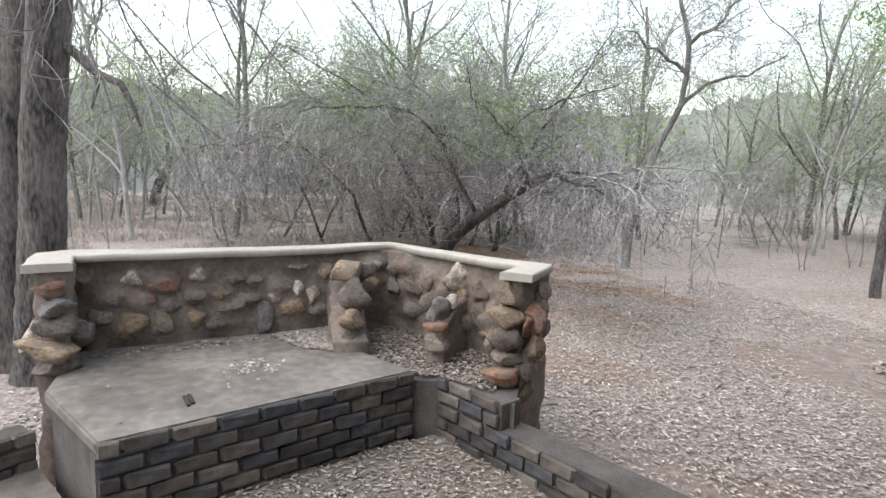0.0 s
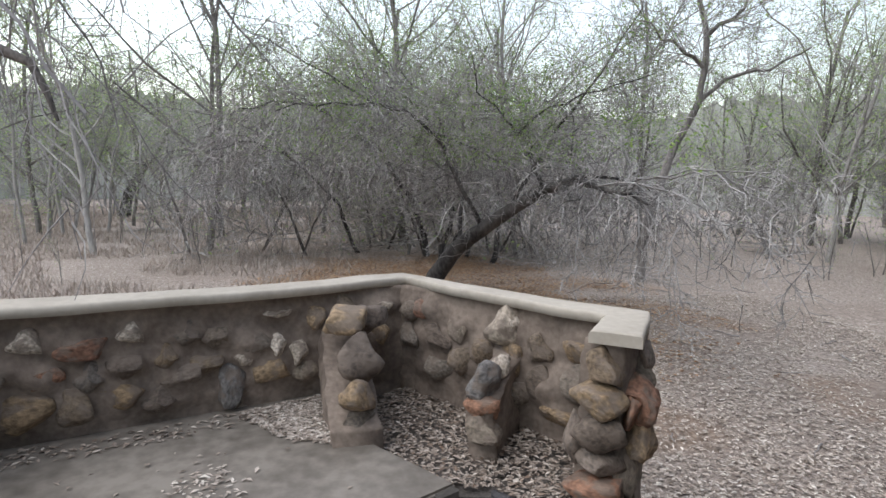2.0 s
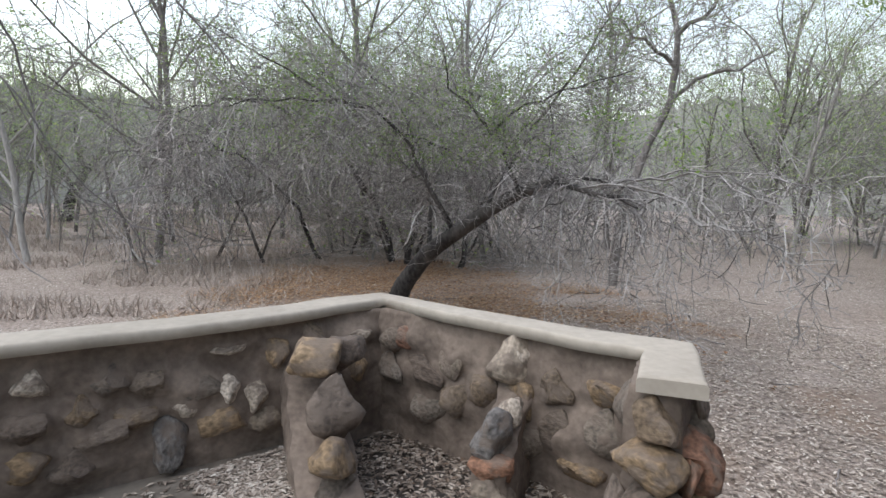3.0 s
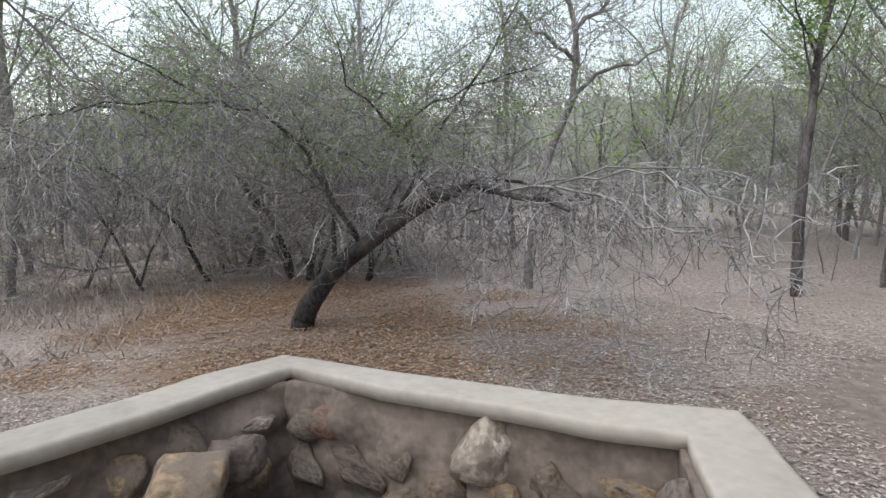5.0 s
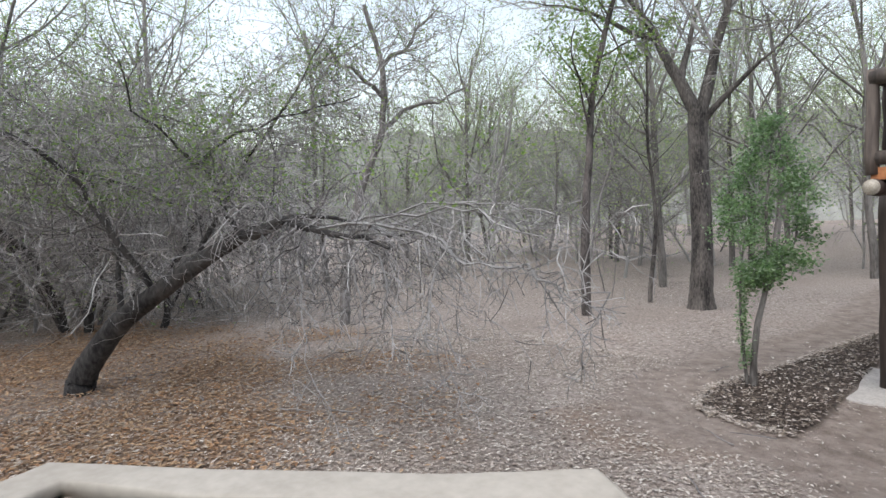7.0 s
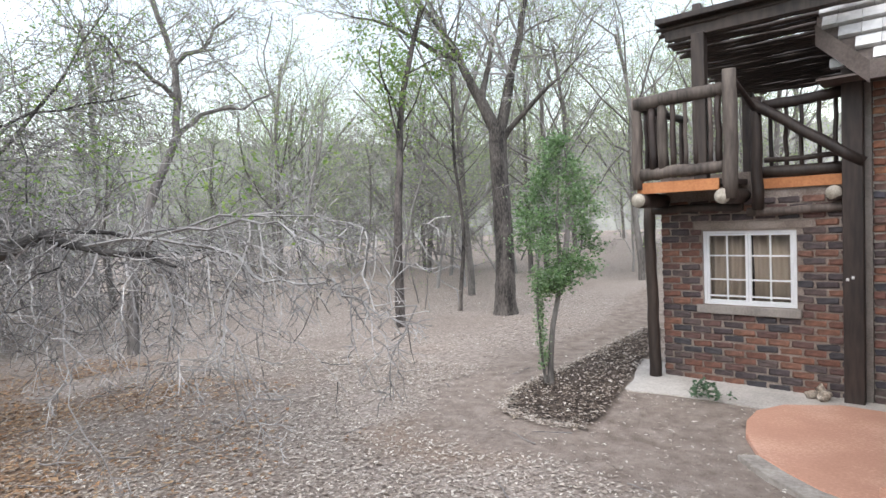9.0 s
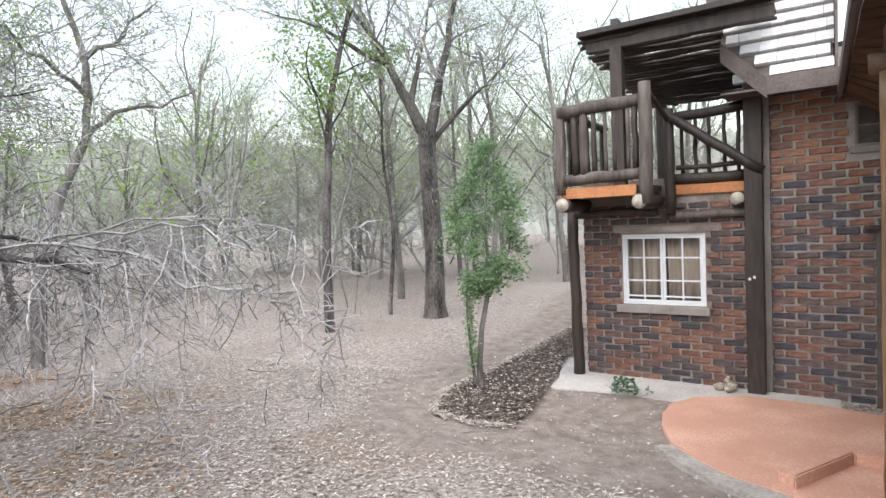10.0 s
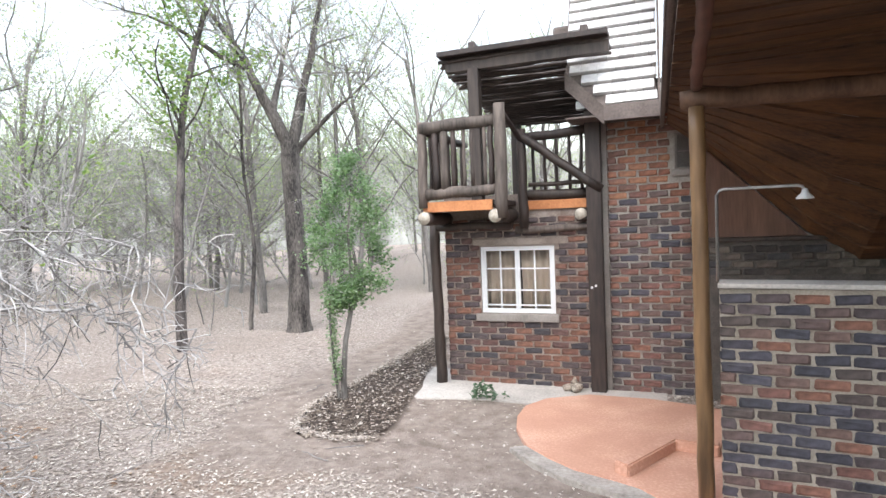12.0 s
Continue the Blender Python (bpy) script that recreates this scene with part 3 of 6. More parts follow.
STONES = {k: [stone_mesh(i * 7 + j, m) for i in range(3)] for j, (k, m) in enumerate(
    (("n", STONE), ("p", PALE_STONE), ("r", RED_STONE), ("d", DARK_STONE), ("o", OCHRE_STONE)))}


def set_stones(parent, rows, y, seed, depth=0.09):
    """Stones bedded in a wall's face: along, height, width, height of stone, kind."""
    r = random.Random(seed)
    for s, z, w, h, k in rows:
        ob = new("stone", r.choice(STONES[k]))
        ob.parent = parent
        ob.matrix_local = Matrix.LocRotScale((s, y, z), Euler((r.uniform(-0.25, 0.25), r.uniform(-0.2, 0.2), r.uniform(-0.3, 0.3))),
                                             (w * 1.35, depth * r.uniform(0.9, 1.6), h * 1.4))


set_stones(wall_left, LEFT_STONES, 0.118, 1)
set_stones(wall_right, RIGHT_STONES, -0.088, 2)
set_stones(pier_right, rows_of(".1 1.2 .2 .14 n;.3 1.05 .2 .18 r;.12 .95 .16 .14 n;.32 .8 .2 .2 n;.14 .75 .16 .12 o;.3 .6 .2 .14 n"), 0.1, 3)
set_stones(pier_right, rows_of(".2 1.2 .16 .12 n;.42 .9 .16 .14 n"), -0.09, 5)


def stack(parent, base, rows, seed):
    """The stones piled at a divider's or pier's head, each lying on the one below."""
    r = random.Random(seed)
    for dx, dy, z, w, h, k in rows:
        ob = new("stone", r.choice(STONES[k]))
        ob.parent = parent
        ob.matrix_world = Matrix.LocRotScale((base.x + dx, base.y + dy, z), Euler((r.uniform(-0.25, 0.25), r.uniform(-0.25, 0.25), r.uniform(0, 6))), (w * 1.1, w, h * 1.2))


stack(rib_right, Vector((0.16, -0.27, 0)), [(-0.32, 0.2, 1.2, 0.2, 0.2, "p"), (-0.02, 0.0, 1.03, 0.19, 0.13, "d"), (0.01, 0, 0.92, 0.19, 0.12, "r"), (0.02, 0, 0.8, 0.2, 0.13, "n"), (-0.14, 0.1, 1.06, 0.12, 0.12, "p")], 5)
stack(rib_left, Vector((0.06, -0.885, 0)), [(-0.42, -0.07, 1.22, 0.26, 0.17, "o"), (-0.55, 0.1, 1.2, 0.18, 0.15, "n"), (-0.2, 0.02, 1.07, 0.27, 0.2, "n"), (0.0, 0, 0.93, 0.2, 0.12, "o"), (-0.02, 0, 0.81, 0.18, 0.12, "n")], 6)
stack(pier_right, Vector((0.6, 0.13, 0)), [(-0.02, 0.02, 1.22, 0.17, 0.14, "n"), (0.02, 0.0, 1.1, 0.22, 0.13, "o"), (0.02, -0.01, 0.96, 0.21, 0.14, "n"), (0.03, -0.02, 0.84, 0.2, 0.1, "n"), (0.05, -0.03, 0.74, 0.25, 0.12, "r"), (-0.02, 0.16, 1.08, 0.17, 0.2, "r"), (-0.02, 0.18, 0.9, 0.18, 0.16, "o"), (-0.16, 0.24, 1.15, 0.17, 0.17, "n")], 7)
stack(pier_left, Vector((0.46, -2.64, 0)), [(-0.03, 0, 1.23, 0.2, 0.1, "r"), (-0.02, 0, 1.12, 0.19, 0.1, "d"), (-0.02, 0, 1.0, 0.23, 0.14, "n"), (0.02, 0.0, 0.86, 0.28, 0.15, "o"), (0, 0, 0.74, 0.24, 0.12, "n"), (-0.12, -0.16, 0.9, 0.2, 0.2, "p"), (-0.2, 0.06, 0.9, 0.2, 0.18, "n")], 8)


# ---- bricks ----
def brick_mesh(name, length, height, depth, mat, seed):
    r = random.Random(seed)
    bm = box(-length / 2, -depth, -height / 2, length / 2, 0.0, height / 2)
    bmesh.ops.bevel(bm, geom=[e for e in bm.edges if any(v.co.y < -depth * 0.5 for v in e.verts)], offset=height * 0.14, segments=1, affect="EDGES")
    for v in bm.verts:
        v.co.x += r.uniform(-1, 1) * 0.009
        v.co.z += r.uniform(-1, 1) * 0.008
        v.co.y += r.uniform(-1, 1) * 0.005
    return mesh_of(name, bm, mat)


def brick_field(parent, x0, x1, z0, z1, mats, holes=(), length=0.21, height=0.065, joint=0.017, depth=0.016, y=0.0, seed=0, flip=1):
    """Stretcher courses before a mortar face (y, looking to -y), each brick an object; mats(x, z) gives the material of a course."""
    r = random.Random(seed)
    cache = {}
    pitch = height + joint
    course = 0
    z = z0 + pitch / 2
    while z < z1:
        x = x0 - (0.5 * (length + joint) if course % 2 else 0.0)
        while x < x1:
            a, b = max(x, x0), min(x + length, x1)
            spans = [(a, b)]
            for hx0, hz0, hx1, hz1 in holes:
                if hz0 < z + height * 0.3 and z - height * 0.3 < hz1:
                    cut = []
                    for p, q in spans:
                        if q <= hx0 or p >= hx1:
                            cut.append((p, q))
                        else:
                            if p < hx0:
                                cut.append((p, hx0 - 0.008))
                            if q > hx1:
                                cut.append((hx1 + 0.008, q))
                    spans = cut
            for p, q in spans:
                if q - p < 0.04:
                    continue
                w = round((q - p) / 0.02) * 0.02 - 0.002
                mat = mats((p + q) / 2, z, r)
                key = (w, mat.name, r.randrange(7))
                if key not in cache:
                    cache[key] = brick_mesh("brick", w, height, depth, mat, hash((w, key[2])) % 1000)
                ob = new("brick", cache[key])
                ob.parent = parent
                ob.matrix_local = Matrix.LocRotScale(((p + q) / 2, y + r.uniform(-0.006, 0.003), z + r.uniform(-0.004, 0.004)), Euler((0, r.uniform(-0.022, 0.022), 0)), None)
            x += length + joint
        course += 1
        z += pitch


# ---- the house ----
H = pose(-0.22, 6.87, 0, 0, 0, -10.3)


def hbox(x0, y0, z0, x1, y1, z1, bevel=0.0):
    return box(x0, y0, z0, x1, y1, z1, bevel)


WX0, WX1, WZ0, WZ1 = 0.49, 1.44, 0.92, 1.77
bm = bmesh.new()
for b in ((0.02, 0, -0.2, WX0, 0.22, 2.42), (WX1, 0, -0.2, 2.0, 0.22, 2.42), (WX0, 0, -0.2, WX1, 0.22, WZ0), (WX0, 0, WZ1, WX1, 0.22, 2.42)):
    add_box(bm, *b)
wall_window = thing("wall_window", bm, BROWN_MORTAR, "red and purple clinker brick house wall round a cottage-pane window", "wall", kind="structure", m=H)
VX0, VZ0, VX1, VZ1 = 2.84, 2.6, 3.12, 3.02
bm = bmesh.new()
for b in ((2.1, 0, -0.2, VX0, 0.22, 3.6), (VX1, 0, -0.2, 4.6, 0.22, 3.6), (VX0, 0, -0.2, VX1, 0.22, VZ0), (VX0, 0, VZ1, VX1, 0.22, 3.6)):
    add_box(bm, *b)
wall_gable = thing("wall_gable", bm, MORTAR, "dark clinker brick house wall with orange brick above", "wall", kind="structure", m=H)
bm = bmesh.new()
add_box(bm, 0.02, 0.22, -0.2, 0.24, 6, 2.42)
add_box(bm, 0.02, 6, -0.2, 2.0, 6.2, 2.4)
add_box(bm, 2.0, 6, -0.2, 8, 6.2, 3.6)
add_box(bm, 7.8, 0.3, -0.2, 8, 6, 3.6)
add_box(bm, 1.9, 0.22, -0.2, 2.1, 6, 3.6)
# dark panel added behind the small window to close off light
add_box(bm, 2.2, 0.5, 2.2, 4.5, 0.55, 3.6)
add_box(bm, 2.1, 0.22, 3.6, 7.8, 6, 3.7)
add_box(bm, 0.24, 0.22, 2.2, 1.9, 6, 2.4)
thing("wall_back", bm, DARK, "plain dark walls closing the house, with a panel added behind the small window", "wall", kind="structure", m=H)
bm = bmesh.new()
add_box(bm, 2.005, -0.03, -0.1, 2.095, 0.1, 3.3, 0.01)
thing("plaster_joint", bm, SILL, "rough plaster strip between two brick walls", "plaster", kind="structure", m=H)
bm = box(0.42, -0.05, 0.82, 1.48, 0.06, 0.915, 0.01)
sill = thing("window_sill", bm, SILL, "grey cement window sill", "window sill", kind="structure", m=H)
bm = box(0.4, -0.012, 1.79, 1.58, 0.06, 1.87, 0.006)
thing("lintel", bm, BROWN_MORTAR, "cement lintel strip above the window", "lintel", kind="structure", m=H)

# window
window = anchor("window_1", H @ pose(WX0, 0.05, WZ0), "white steel cottage-pane window with drawn beige curtains", "window", kind="structure")
ww, wh = WX1 - WX0, WZ1 - WZ0
bm = bmesh.new()
for b in ((0, -0.03, 0, 0.035, 0.03, wh), (ww - 0.035, -0.03, 0, ww, 0.03, wh), (0.035, -0.03, 0, ww - 0.035, 0.03, 0.03), (0.035, -0.03, wh - 0.03, ww - 0.035, 0.03, wh)):
    add_box(bm, *b, 0.004)
part("window_frame", bm, WHITE, window)
half = (ww - 0.07) / 2
for s in range(2):
    x0 = 0.035 + s * half
    bm = bmesh.new()
    for b in ((x0 + 0.002, -0.025, 0.032, x0 + 0.03, 0.02, wh - 0.032), (x0 + half - 0.03, -0.025, 0.032, x0 + half - 0.002, 0.02, wh - 0.032),
              (x0 + 0.03, -0.025, 0.032, x0 + half - 0.03, 0.02, 0.055), (x0 + 0.03, -0.025, wh - 0.055, x0 + half - 0.03, 0.02, wh - 0.032)):
        add_box(bm, *b, 0.003)
    sash = part("casement", bm, WHITE, window)
    bm = bmesh.new()
    for z in (0.1, 0.29, 0.565):
        add_box(bm, x0 + 0.03, -0.02, z - 0.008, x0 + half - 0.03, 0.01, z + 0.008)
    add_box(bm, x0 + half / 2 - 0.008, -0.023, 0.055, x0 + half / 2 + 0.008, 0.008, wh - 0.055)
    part("glazing_bar", bm, WHITE, sash)
    for c in range(2):
        for z0, z1 in ((0.055, 0.1), (0.1, 0.29), (0.29, 0.565), (0.565, wh - 0.055)):
            xa = x0 + 0.03 + c * (half - 0.06) / 2
            p = part("pane", box(xa, -0.004, z0, xa + (half - 0.06) / 2, 0.0, z1), GLASS, sash)
            p.visible_shadow = False


def curtain(x0, x1, seed):
    r = random.Random(seed)
    bm = bmesh.new()
    n = 40
    rows = []
    ph = [r.uniform(0, 6) for _ in range(3)]
    for i in range(n + 1):
        x = x0 + (x1 - x0) * i / n
        y = 0.14 + 0.02 * math.sin(x * 70 + ph[0]) + 0.012 * math.sin(x * 31 + ph[1])
        rows.append([bm.verts.new((x + 0.01 * math.sin(k * 2 + ph[2]), y, z)) for k, z in enumerate((0.93, 1.3, 1.75))])
    for a, b in zip(rows, rows[1:]):
        for k in range(2):
            bm.faces.new((a[k], b[k], b[k + 1], a[k + 1]))
    ob = thing("curtain", bm, CURTAIN, "beige gathered curtain hanging behind the window", "curtain", "window curtains", smooth=True, m=H)
    ob.modifiers.new("cloth", "SOLIDIFY").thickness = 0.004


curtain(0.5, 0.93, 1)
curtain(1.0, 1.43, 2)
# small vent window
vent = anchor("window_2", H @ pose(VX0, 0.05, VZ0), "small grey steel window under the eaves", "window", kind="structure")
bm = bmesh.new()
for b in ((0, -0.02, 0, 0.025, 0.02, 0.42), (0.255, -0.02, 0, 0.28, 0.02, 0.42), (0.025, -0.02, 0, 0.255, 0.02, 0.025), (0.025, -0.02, 0.395, 0.255, 0.02, 0.42), (0.025, -0.02, 0.2, 0.255, 0.02, 0.215)):
    add_box(bm, *b)
part("window_frame", bm, SILL, vent)
part("pane", box(0.025, -0.003, 0.025, 0.255, 0.001, 0.395), GLASS, vent)
# added panel whose grey stands in for the reflection on the pane
part("blind", box(0.025, 0.012, 0.025, 0.255, 0.018, 0.395), SILL, vent, "grey panel added behind the glass for its reflection")
thing("vent_sill", box(2.8, -0.04, 2.53, 3.16, 0.03, 2.598, 0.008), SILL, "narrow cement sill of the small window", "window sill", kind="structure", m=H)

# balcony: everything in the house frame
balcony = anchor("balcony", H, "upstairs log balcony with creosoted rails and an orange fascia", "balcony")
rng = random.Random(12)
BX0, BX1, BD, BZ = 0.02, 0.98, -0.7, 2.34


def blog(name, a, b, r0, mat=WOOD, label=""):
    return log(name, a, b, r0, r0 * 0.93, mat, rng, balcony, label)


part("floor_deck", box(BX0, BD, BZ - 0.06, BX1, 0.0, BZ, 0.004), WOOD, balcony)
part("fascia_board", box(BX0, BD - 0.025, BZ - 0.11, BX1 - 0.1, BD - 0.002, BZ + 0.01, 0.003), ORANGE, balcony, "orange painted fascia board")
part("fascia_board", box(1.08, -0.03, BZ - 0.12, 1.88, -0.004, BZ - 0.01, 0.003), ORANGE, balcony, "orange painted fascia board")
for x in (0.06, 0.93):
    joist = blog("joist", (x, BD - 0.1, 2.16), (x, 0.1, 2.16), 0.085)
    v, f = [], []
    tube_data(v, f, [Vector((x, BD - 0.108, 2.16)), Vector((x, BD - 0.102, 2.16))], [0.078, 0.078], 14)
    ob = new("log_end", mesh_from("log_end", v, f, LOG_END))
    ob.parent = joist
joist = blog("joist", (1.79, -0.12, 2.14), (1.79, 0.1, 2.14), 0.08)
v, f = [], []
tube_data(v, f, [Vector((1.79, -0.128, 2.14)), Vector((1.79, -0.122, 2.14))], [0.074, 0.074], 14)
ob = new("log_end", mesh_from("log_end", v, f, LOG_END))
ob.parent = joist
blog("corner_post", (BX0 + 0.01, BD, BZ - 0.06), (BX0 + 0.01, BD, 3.3), 0.06, GREY_WOOD)
blog("corner_post", (BX1 + 0.02, BD - 0.05, 2.13), (BX1 + 0.02, BD - 0.05, 3.42), 0.072, GREY_WOOD)
blog("top_rail", (BX0, BD, 3.22), (BX1, BD, 3.25), 0.075, GREY_WOOD)
blog("bottom_rail", (BX0 + 0.05, BD, 2.44), (BX1, BD, 2.47), 0.07, GREY_WOOD)
for i, x in enumerate((0.2, 0.31, 0.42, 0.55, 0.66, 0.8, 0.88)):
    blog("baluster", (x, BD, 2.48), (x, BD, 3.2), (0.045, 0.05, 0.03, 0.022, 0.028, 0.022, 0.035)[i], GREY_WOOD if i % 2 else WOOD)
# far and left rails seen through
blog("top_rail", (BX0 + 0.02, BD, 3.2), (BX0 + 0.02, 0.9, 3.2), 0.05)
for i in range(5):
    blog("baluster", (BX0 + 0.02, -0.45 + i * 0.3, 2.4), (BX0 + 0.02, -0.45 + i * 0.3, 3.18), 0.03)
# inner rail beside the stair
blog("stair_post", (1.1, -0.12, 2.0), (1.1, -0.12, 3.2), 0.06)
blog("top_rail", (1.05, 0.0, 3.1), (1.9, 0.0, 3.15), 0.06)
blog("bottom_rail", (1.05, 0.0, 2.4), (1.9, 0.0, 2.4), 0.065)
blog("middle_rail", (1.15, 0.0, 2.53), (1.9, 0.0, 2.53), 0.03)
for x in (1.22, 1.36, 1.5, 1.66, 1.8):
    blog("baluster", (x, 0.0, 2.4), (x, 0.0, 3.1), 0.022)
blog("handrail", (1.04, -0.16, 3.16), (2.04, -0.14, 2.42), 0.055)
blog("brace", (BX1 + 0.02, BD, 3.36), (1.1, -0.12, 3.05), 0.03)


def post(a, b, r, mat, label, category="post"):
    me = log_mesh("post", (0, 0, 0), Vector(b) - Vector(a), r, r * 0.93, mat, rng)
    ob = new("log_post", me)
    ob.matrix_world = H @ Matrix.Translation(a)
    return tagged(ob, label, category)


post((-0.06, -0.12, -0.05), (-0.08, -0.12, 2.08), 0.072, WOOD, "dark creosoted log post carrying the balcony")
sq_post = thing("square_post", box(1.86, -0.16, -0.1, 2.035, -0.02, 3.34, 0.012), WOOD, "tall dark creosoted timber post against the brick wall", "post", m=H)
for x, z in ((1.9, 1.27), (1.945, 1.29)):
    part("plate", box(x - 0.012, -0.168, z - 0.014, x + 0.012, -0.161, z + 0.014), WHITE, sq_post, "small white plate")
log_beam = log_mesh("log_beam", (0, 0, 0), (0.95, 0, 0.02), 0.05, 0.045, GREY_WOOD, rng)
ob = new("log_beam", log_beam)
ob.matrix_world = H @ pose(0.98, -0.04, 1.975)
tagged(ob, "weathered horizontal log above the window", "beam")
ob = new("log_beam", log_mesh("log_beam", (0, 0, 0), (1.05, 0, 0.0), 0.05, 0.05, WOOD, rng))
ob.matrix_world = H @ pose(-0.1, -0.12, 2.04)
tagged(ob, "dark log beam under the balcony joists", "beam")

# pergola over the balcony
pergola = anchor("pergola", H, "pergola of dark beams and split poles over the balcony", "pergola")


def plog(name, a, b, r, mat=WOOD):
    return log(name, a, b, r, r * 0.95, mat, rng, pergola)


part("post", box(0.63, -0.72, BZ, 0.76, -0.59, 3.86, 0.01), WOOD, pergola)
part("post", box(0.63, 1.3, BZ, 0.76, 1.43, 3.5, 0.01), WOOD, pergola)
part("front_beam", box(0.36, -0.7, 3.84, 2.2, -0.6, 4.0, 0.006), WOOD, pergola)
part("roof_edge", box(0.3, -0.82, 4.0, 2.2, -0.55, 4.06, 0.006), WOOD, pergola)
for x in (0.7, 1.95):
    ob = part("rafter", box(x - 0.04, -0.75, -0.06, x + 0.04, 2.3, 0.06, 0.004), WOOD, pergola)
    ob.matrix_local = pose(0, 0, 3.98, -8, 0, 0)
r9 = random.Random(77)
for i in range(60):
    y = -0.72 + i * 0.046 + r9.uniform(-0.014, 0.014)
    plog("lath", (0.32 + r9.uniform(-0.08, 0.05), y, 3.97 - 0.141 * (y + 0.7) + r9.uniform(-0.01, 0.01)),
         (2.2, y + r9.uniform(-0.04, 0.04), 3.97 - 0.141 * (y + 0.7) + r9.uniform(-0.01, 0.01)), r9.uniform(0.016, 0.025))

# shingle roof, in courses
roof = anchor("shingle_roof", H, "steep pale grey shingle roof with a brown barge board", "roof")
EZ, EY, SL = 3.3, -0.5, radians(64)


def roof_point(x, s, up=0.0):
    """s: metres up the slope from the eave."""
    return Vector((x, EY + s * math.cos(SL) - up * math.sin(SL), EZ + s * math.sin(SL) + up * math.cos(SL)))


bm = bmesh.new()
pts = [(2.12, 0.0), (2.66, 0.0), (2.66, 2.6), (1.68, 2.6), (1.68, 0.52)]
vs = [bm.verts.new(roof_point(x, s)) for x, s in pts]
vb = [bm.verts.new(roof_point(x, s, -0.05)) for x, s in pts]
bm.faces.new(vs)
bm.faces.new(vb[::-1])
for i in range(5):
    j = (i + 1) % 5
    bm.faces.new((vs[i], vb[i], vb[j], vs[j]))
bmesh.ops.recalc_face_normals(bm, faces=bm.faces)
part("roof_deck", bm, FASCIA, roof)
# shingles stop short: strips of dark deck stand in for each course's shadow line
for c in range(17):
    s = 0.0 + c * 0.155
    left = 1.7 if s >= 0.5 else 2.14 - 0.44 * s / 0.5
    x = left + 0.0
    k = 0
    while x < 2.64:
        w = min(r9.uniform(0.11, 0.2), 2.67 - x)
        bm = bmesh.new()
        lift0 = 0.06 + r9.uniform(-0.004, 0.006)
        a = [roof_point(x + 0.002, s, lift0), roof_point(x + w - 0.002, s, lift0), roof_point(x + w - 0.002, s + 0.13, 0.03), roof_point(x + 0.002, s + 0.13, 0.03)]
        b = [roof_point(x + 0.002, s, 0.002), roof_point(x + w - 0.002, s, 0.002), roof_point(x + w - 0.002, s + 0.13, 0.001), roof_point(x + 0.002, s + 0.13, 0.001)]
        va = [bm.verts.new(p) for p in a]
        vb = [bm.verts.new(p) for p in b]
        bm.faces.new(va)
        bm.faces.new(vb[::-1])
        for i in range(4):
            j = (i + 1) % 4
            bm.faces.new((va[i], vb[i], vb[j], va[j]))
        bmesh.ops.recalc_face_normals(bm, faces=bm.faces)
        part("shingle", bm, SHINGLE, roof)
        x += w
        k += 1


def slanted_board(name, p, q, width, thick, mat, parent):
    """A board standing under the line from p to q."""
    p, q = Vector(p), Vector(q)
    bm = bmesh.new()
    n = Vector((0, -1, 0))
    down = Vector((0, 0, -width))
    a = [p, q, q + down, p + down]
    va = [bm.verts.new(v + n * thick) for v in a]
    vb = [bm.verts.new(v) for v in a]
    bm.faces.new(va)
    bm.faces.new(vb[::-1])
    for i in range(4):
        j = (i + 1) % 4
        bm.faces.new((va[i], vb[i], vb[j], va[j]))
    bmesh.ops.recalc_face_normals(bm, faces=bm.faces)
    return part(name, bm, mat, parent)


slanted_board("barge_board", (1.68, -0.32, 3.77), (2.12, -0.53, 3.3), 0.2, 0.03, FASCIA, roof)
slanted_board("eave_board", (2.12, -0.53, 3.31), (2.74, -0.53, 3.31), 0.17, 0.03, FASCIA, roof)
part("side_board", box(2.675, -0.5, 3.3, 2.7, 0.9, 5.3, 0.004), FASCIA, roof)
part("soffit", box(1.7, -0.5, 3.2, 2.7, 0.0, 3.22), FASCIA, roof)
part("ridge_cover", box(1.45, 0.3, 4.1, 1.75, 1.0, 4.5, 0.04), FASCIA, roof)

# wall lamp on the balcony
lamp = anchor("wall_lamp", H @ pose(1.82, -0.05, 3.42), "small white wall lamp by the balcony post", "lamp")
part("shade", box(-0.06, -0.05, -0.05, 0.06, 0.05, 0.05, 0.02), WHITE, lamp)
part("bracket", box(-0.02, 0.04, -0.03, 0.02, 0.12, 0.03), STEEL, lamp)

# ---- the veranda ----
V = pose(2.29, 3.76, 0, 0, 0, -16.2)
ob = new("veranda_pole", log_mesh("veranda_pole", (0, 0, 0), (-0.02, 0, 2.9), 0.058, 0.052, POLE, rng, 16, 0.004))
ob.matrix_world = V @ pose(-0.075, -0.02, -0.05)
tagged(ob, "varnished brown wooden pole holding the veranda roof", "pole")
ob = new("veranda_beam", log_mesh("veranda_beam", (-0.2, 0, 0), (3.4, 0, -0.1), 0.07, 0.07, PANEL_WOOD, rng))
ob.matrix_world = V @ pose(0, 0.02, 2.91)
tagged(ob, "brown log beam under the veranda boards", "beam")
wall_low = thing("wall_veranda", box(0.03, 0.0, -0.2, 3.2, 0.22, 1.56), TAN_MORTAR, "half-height clinker brick veranda wall with a cement top", "wall", kind="structure", m=V)
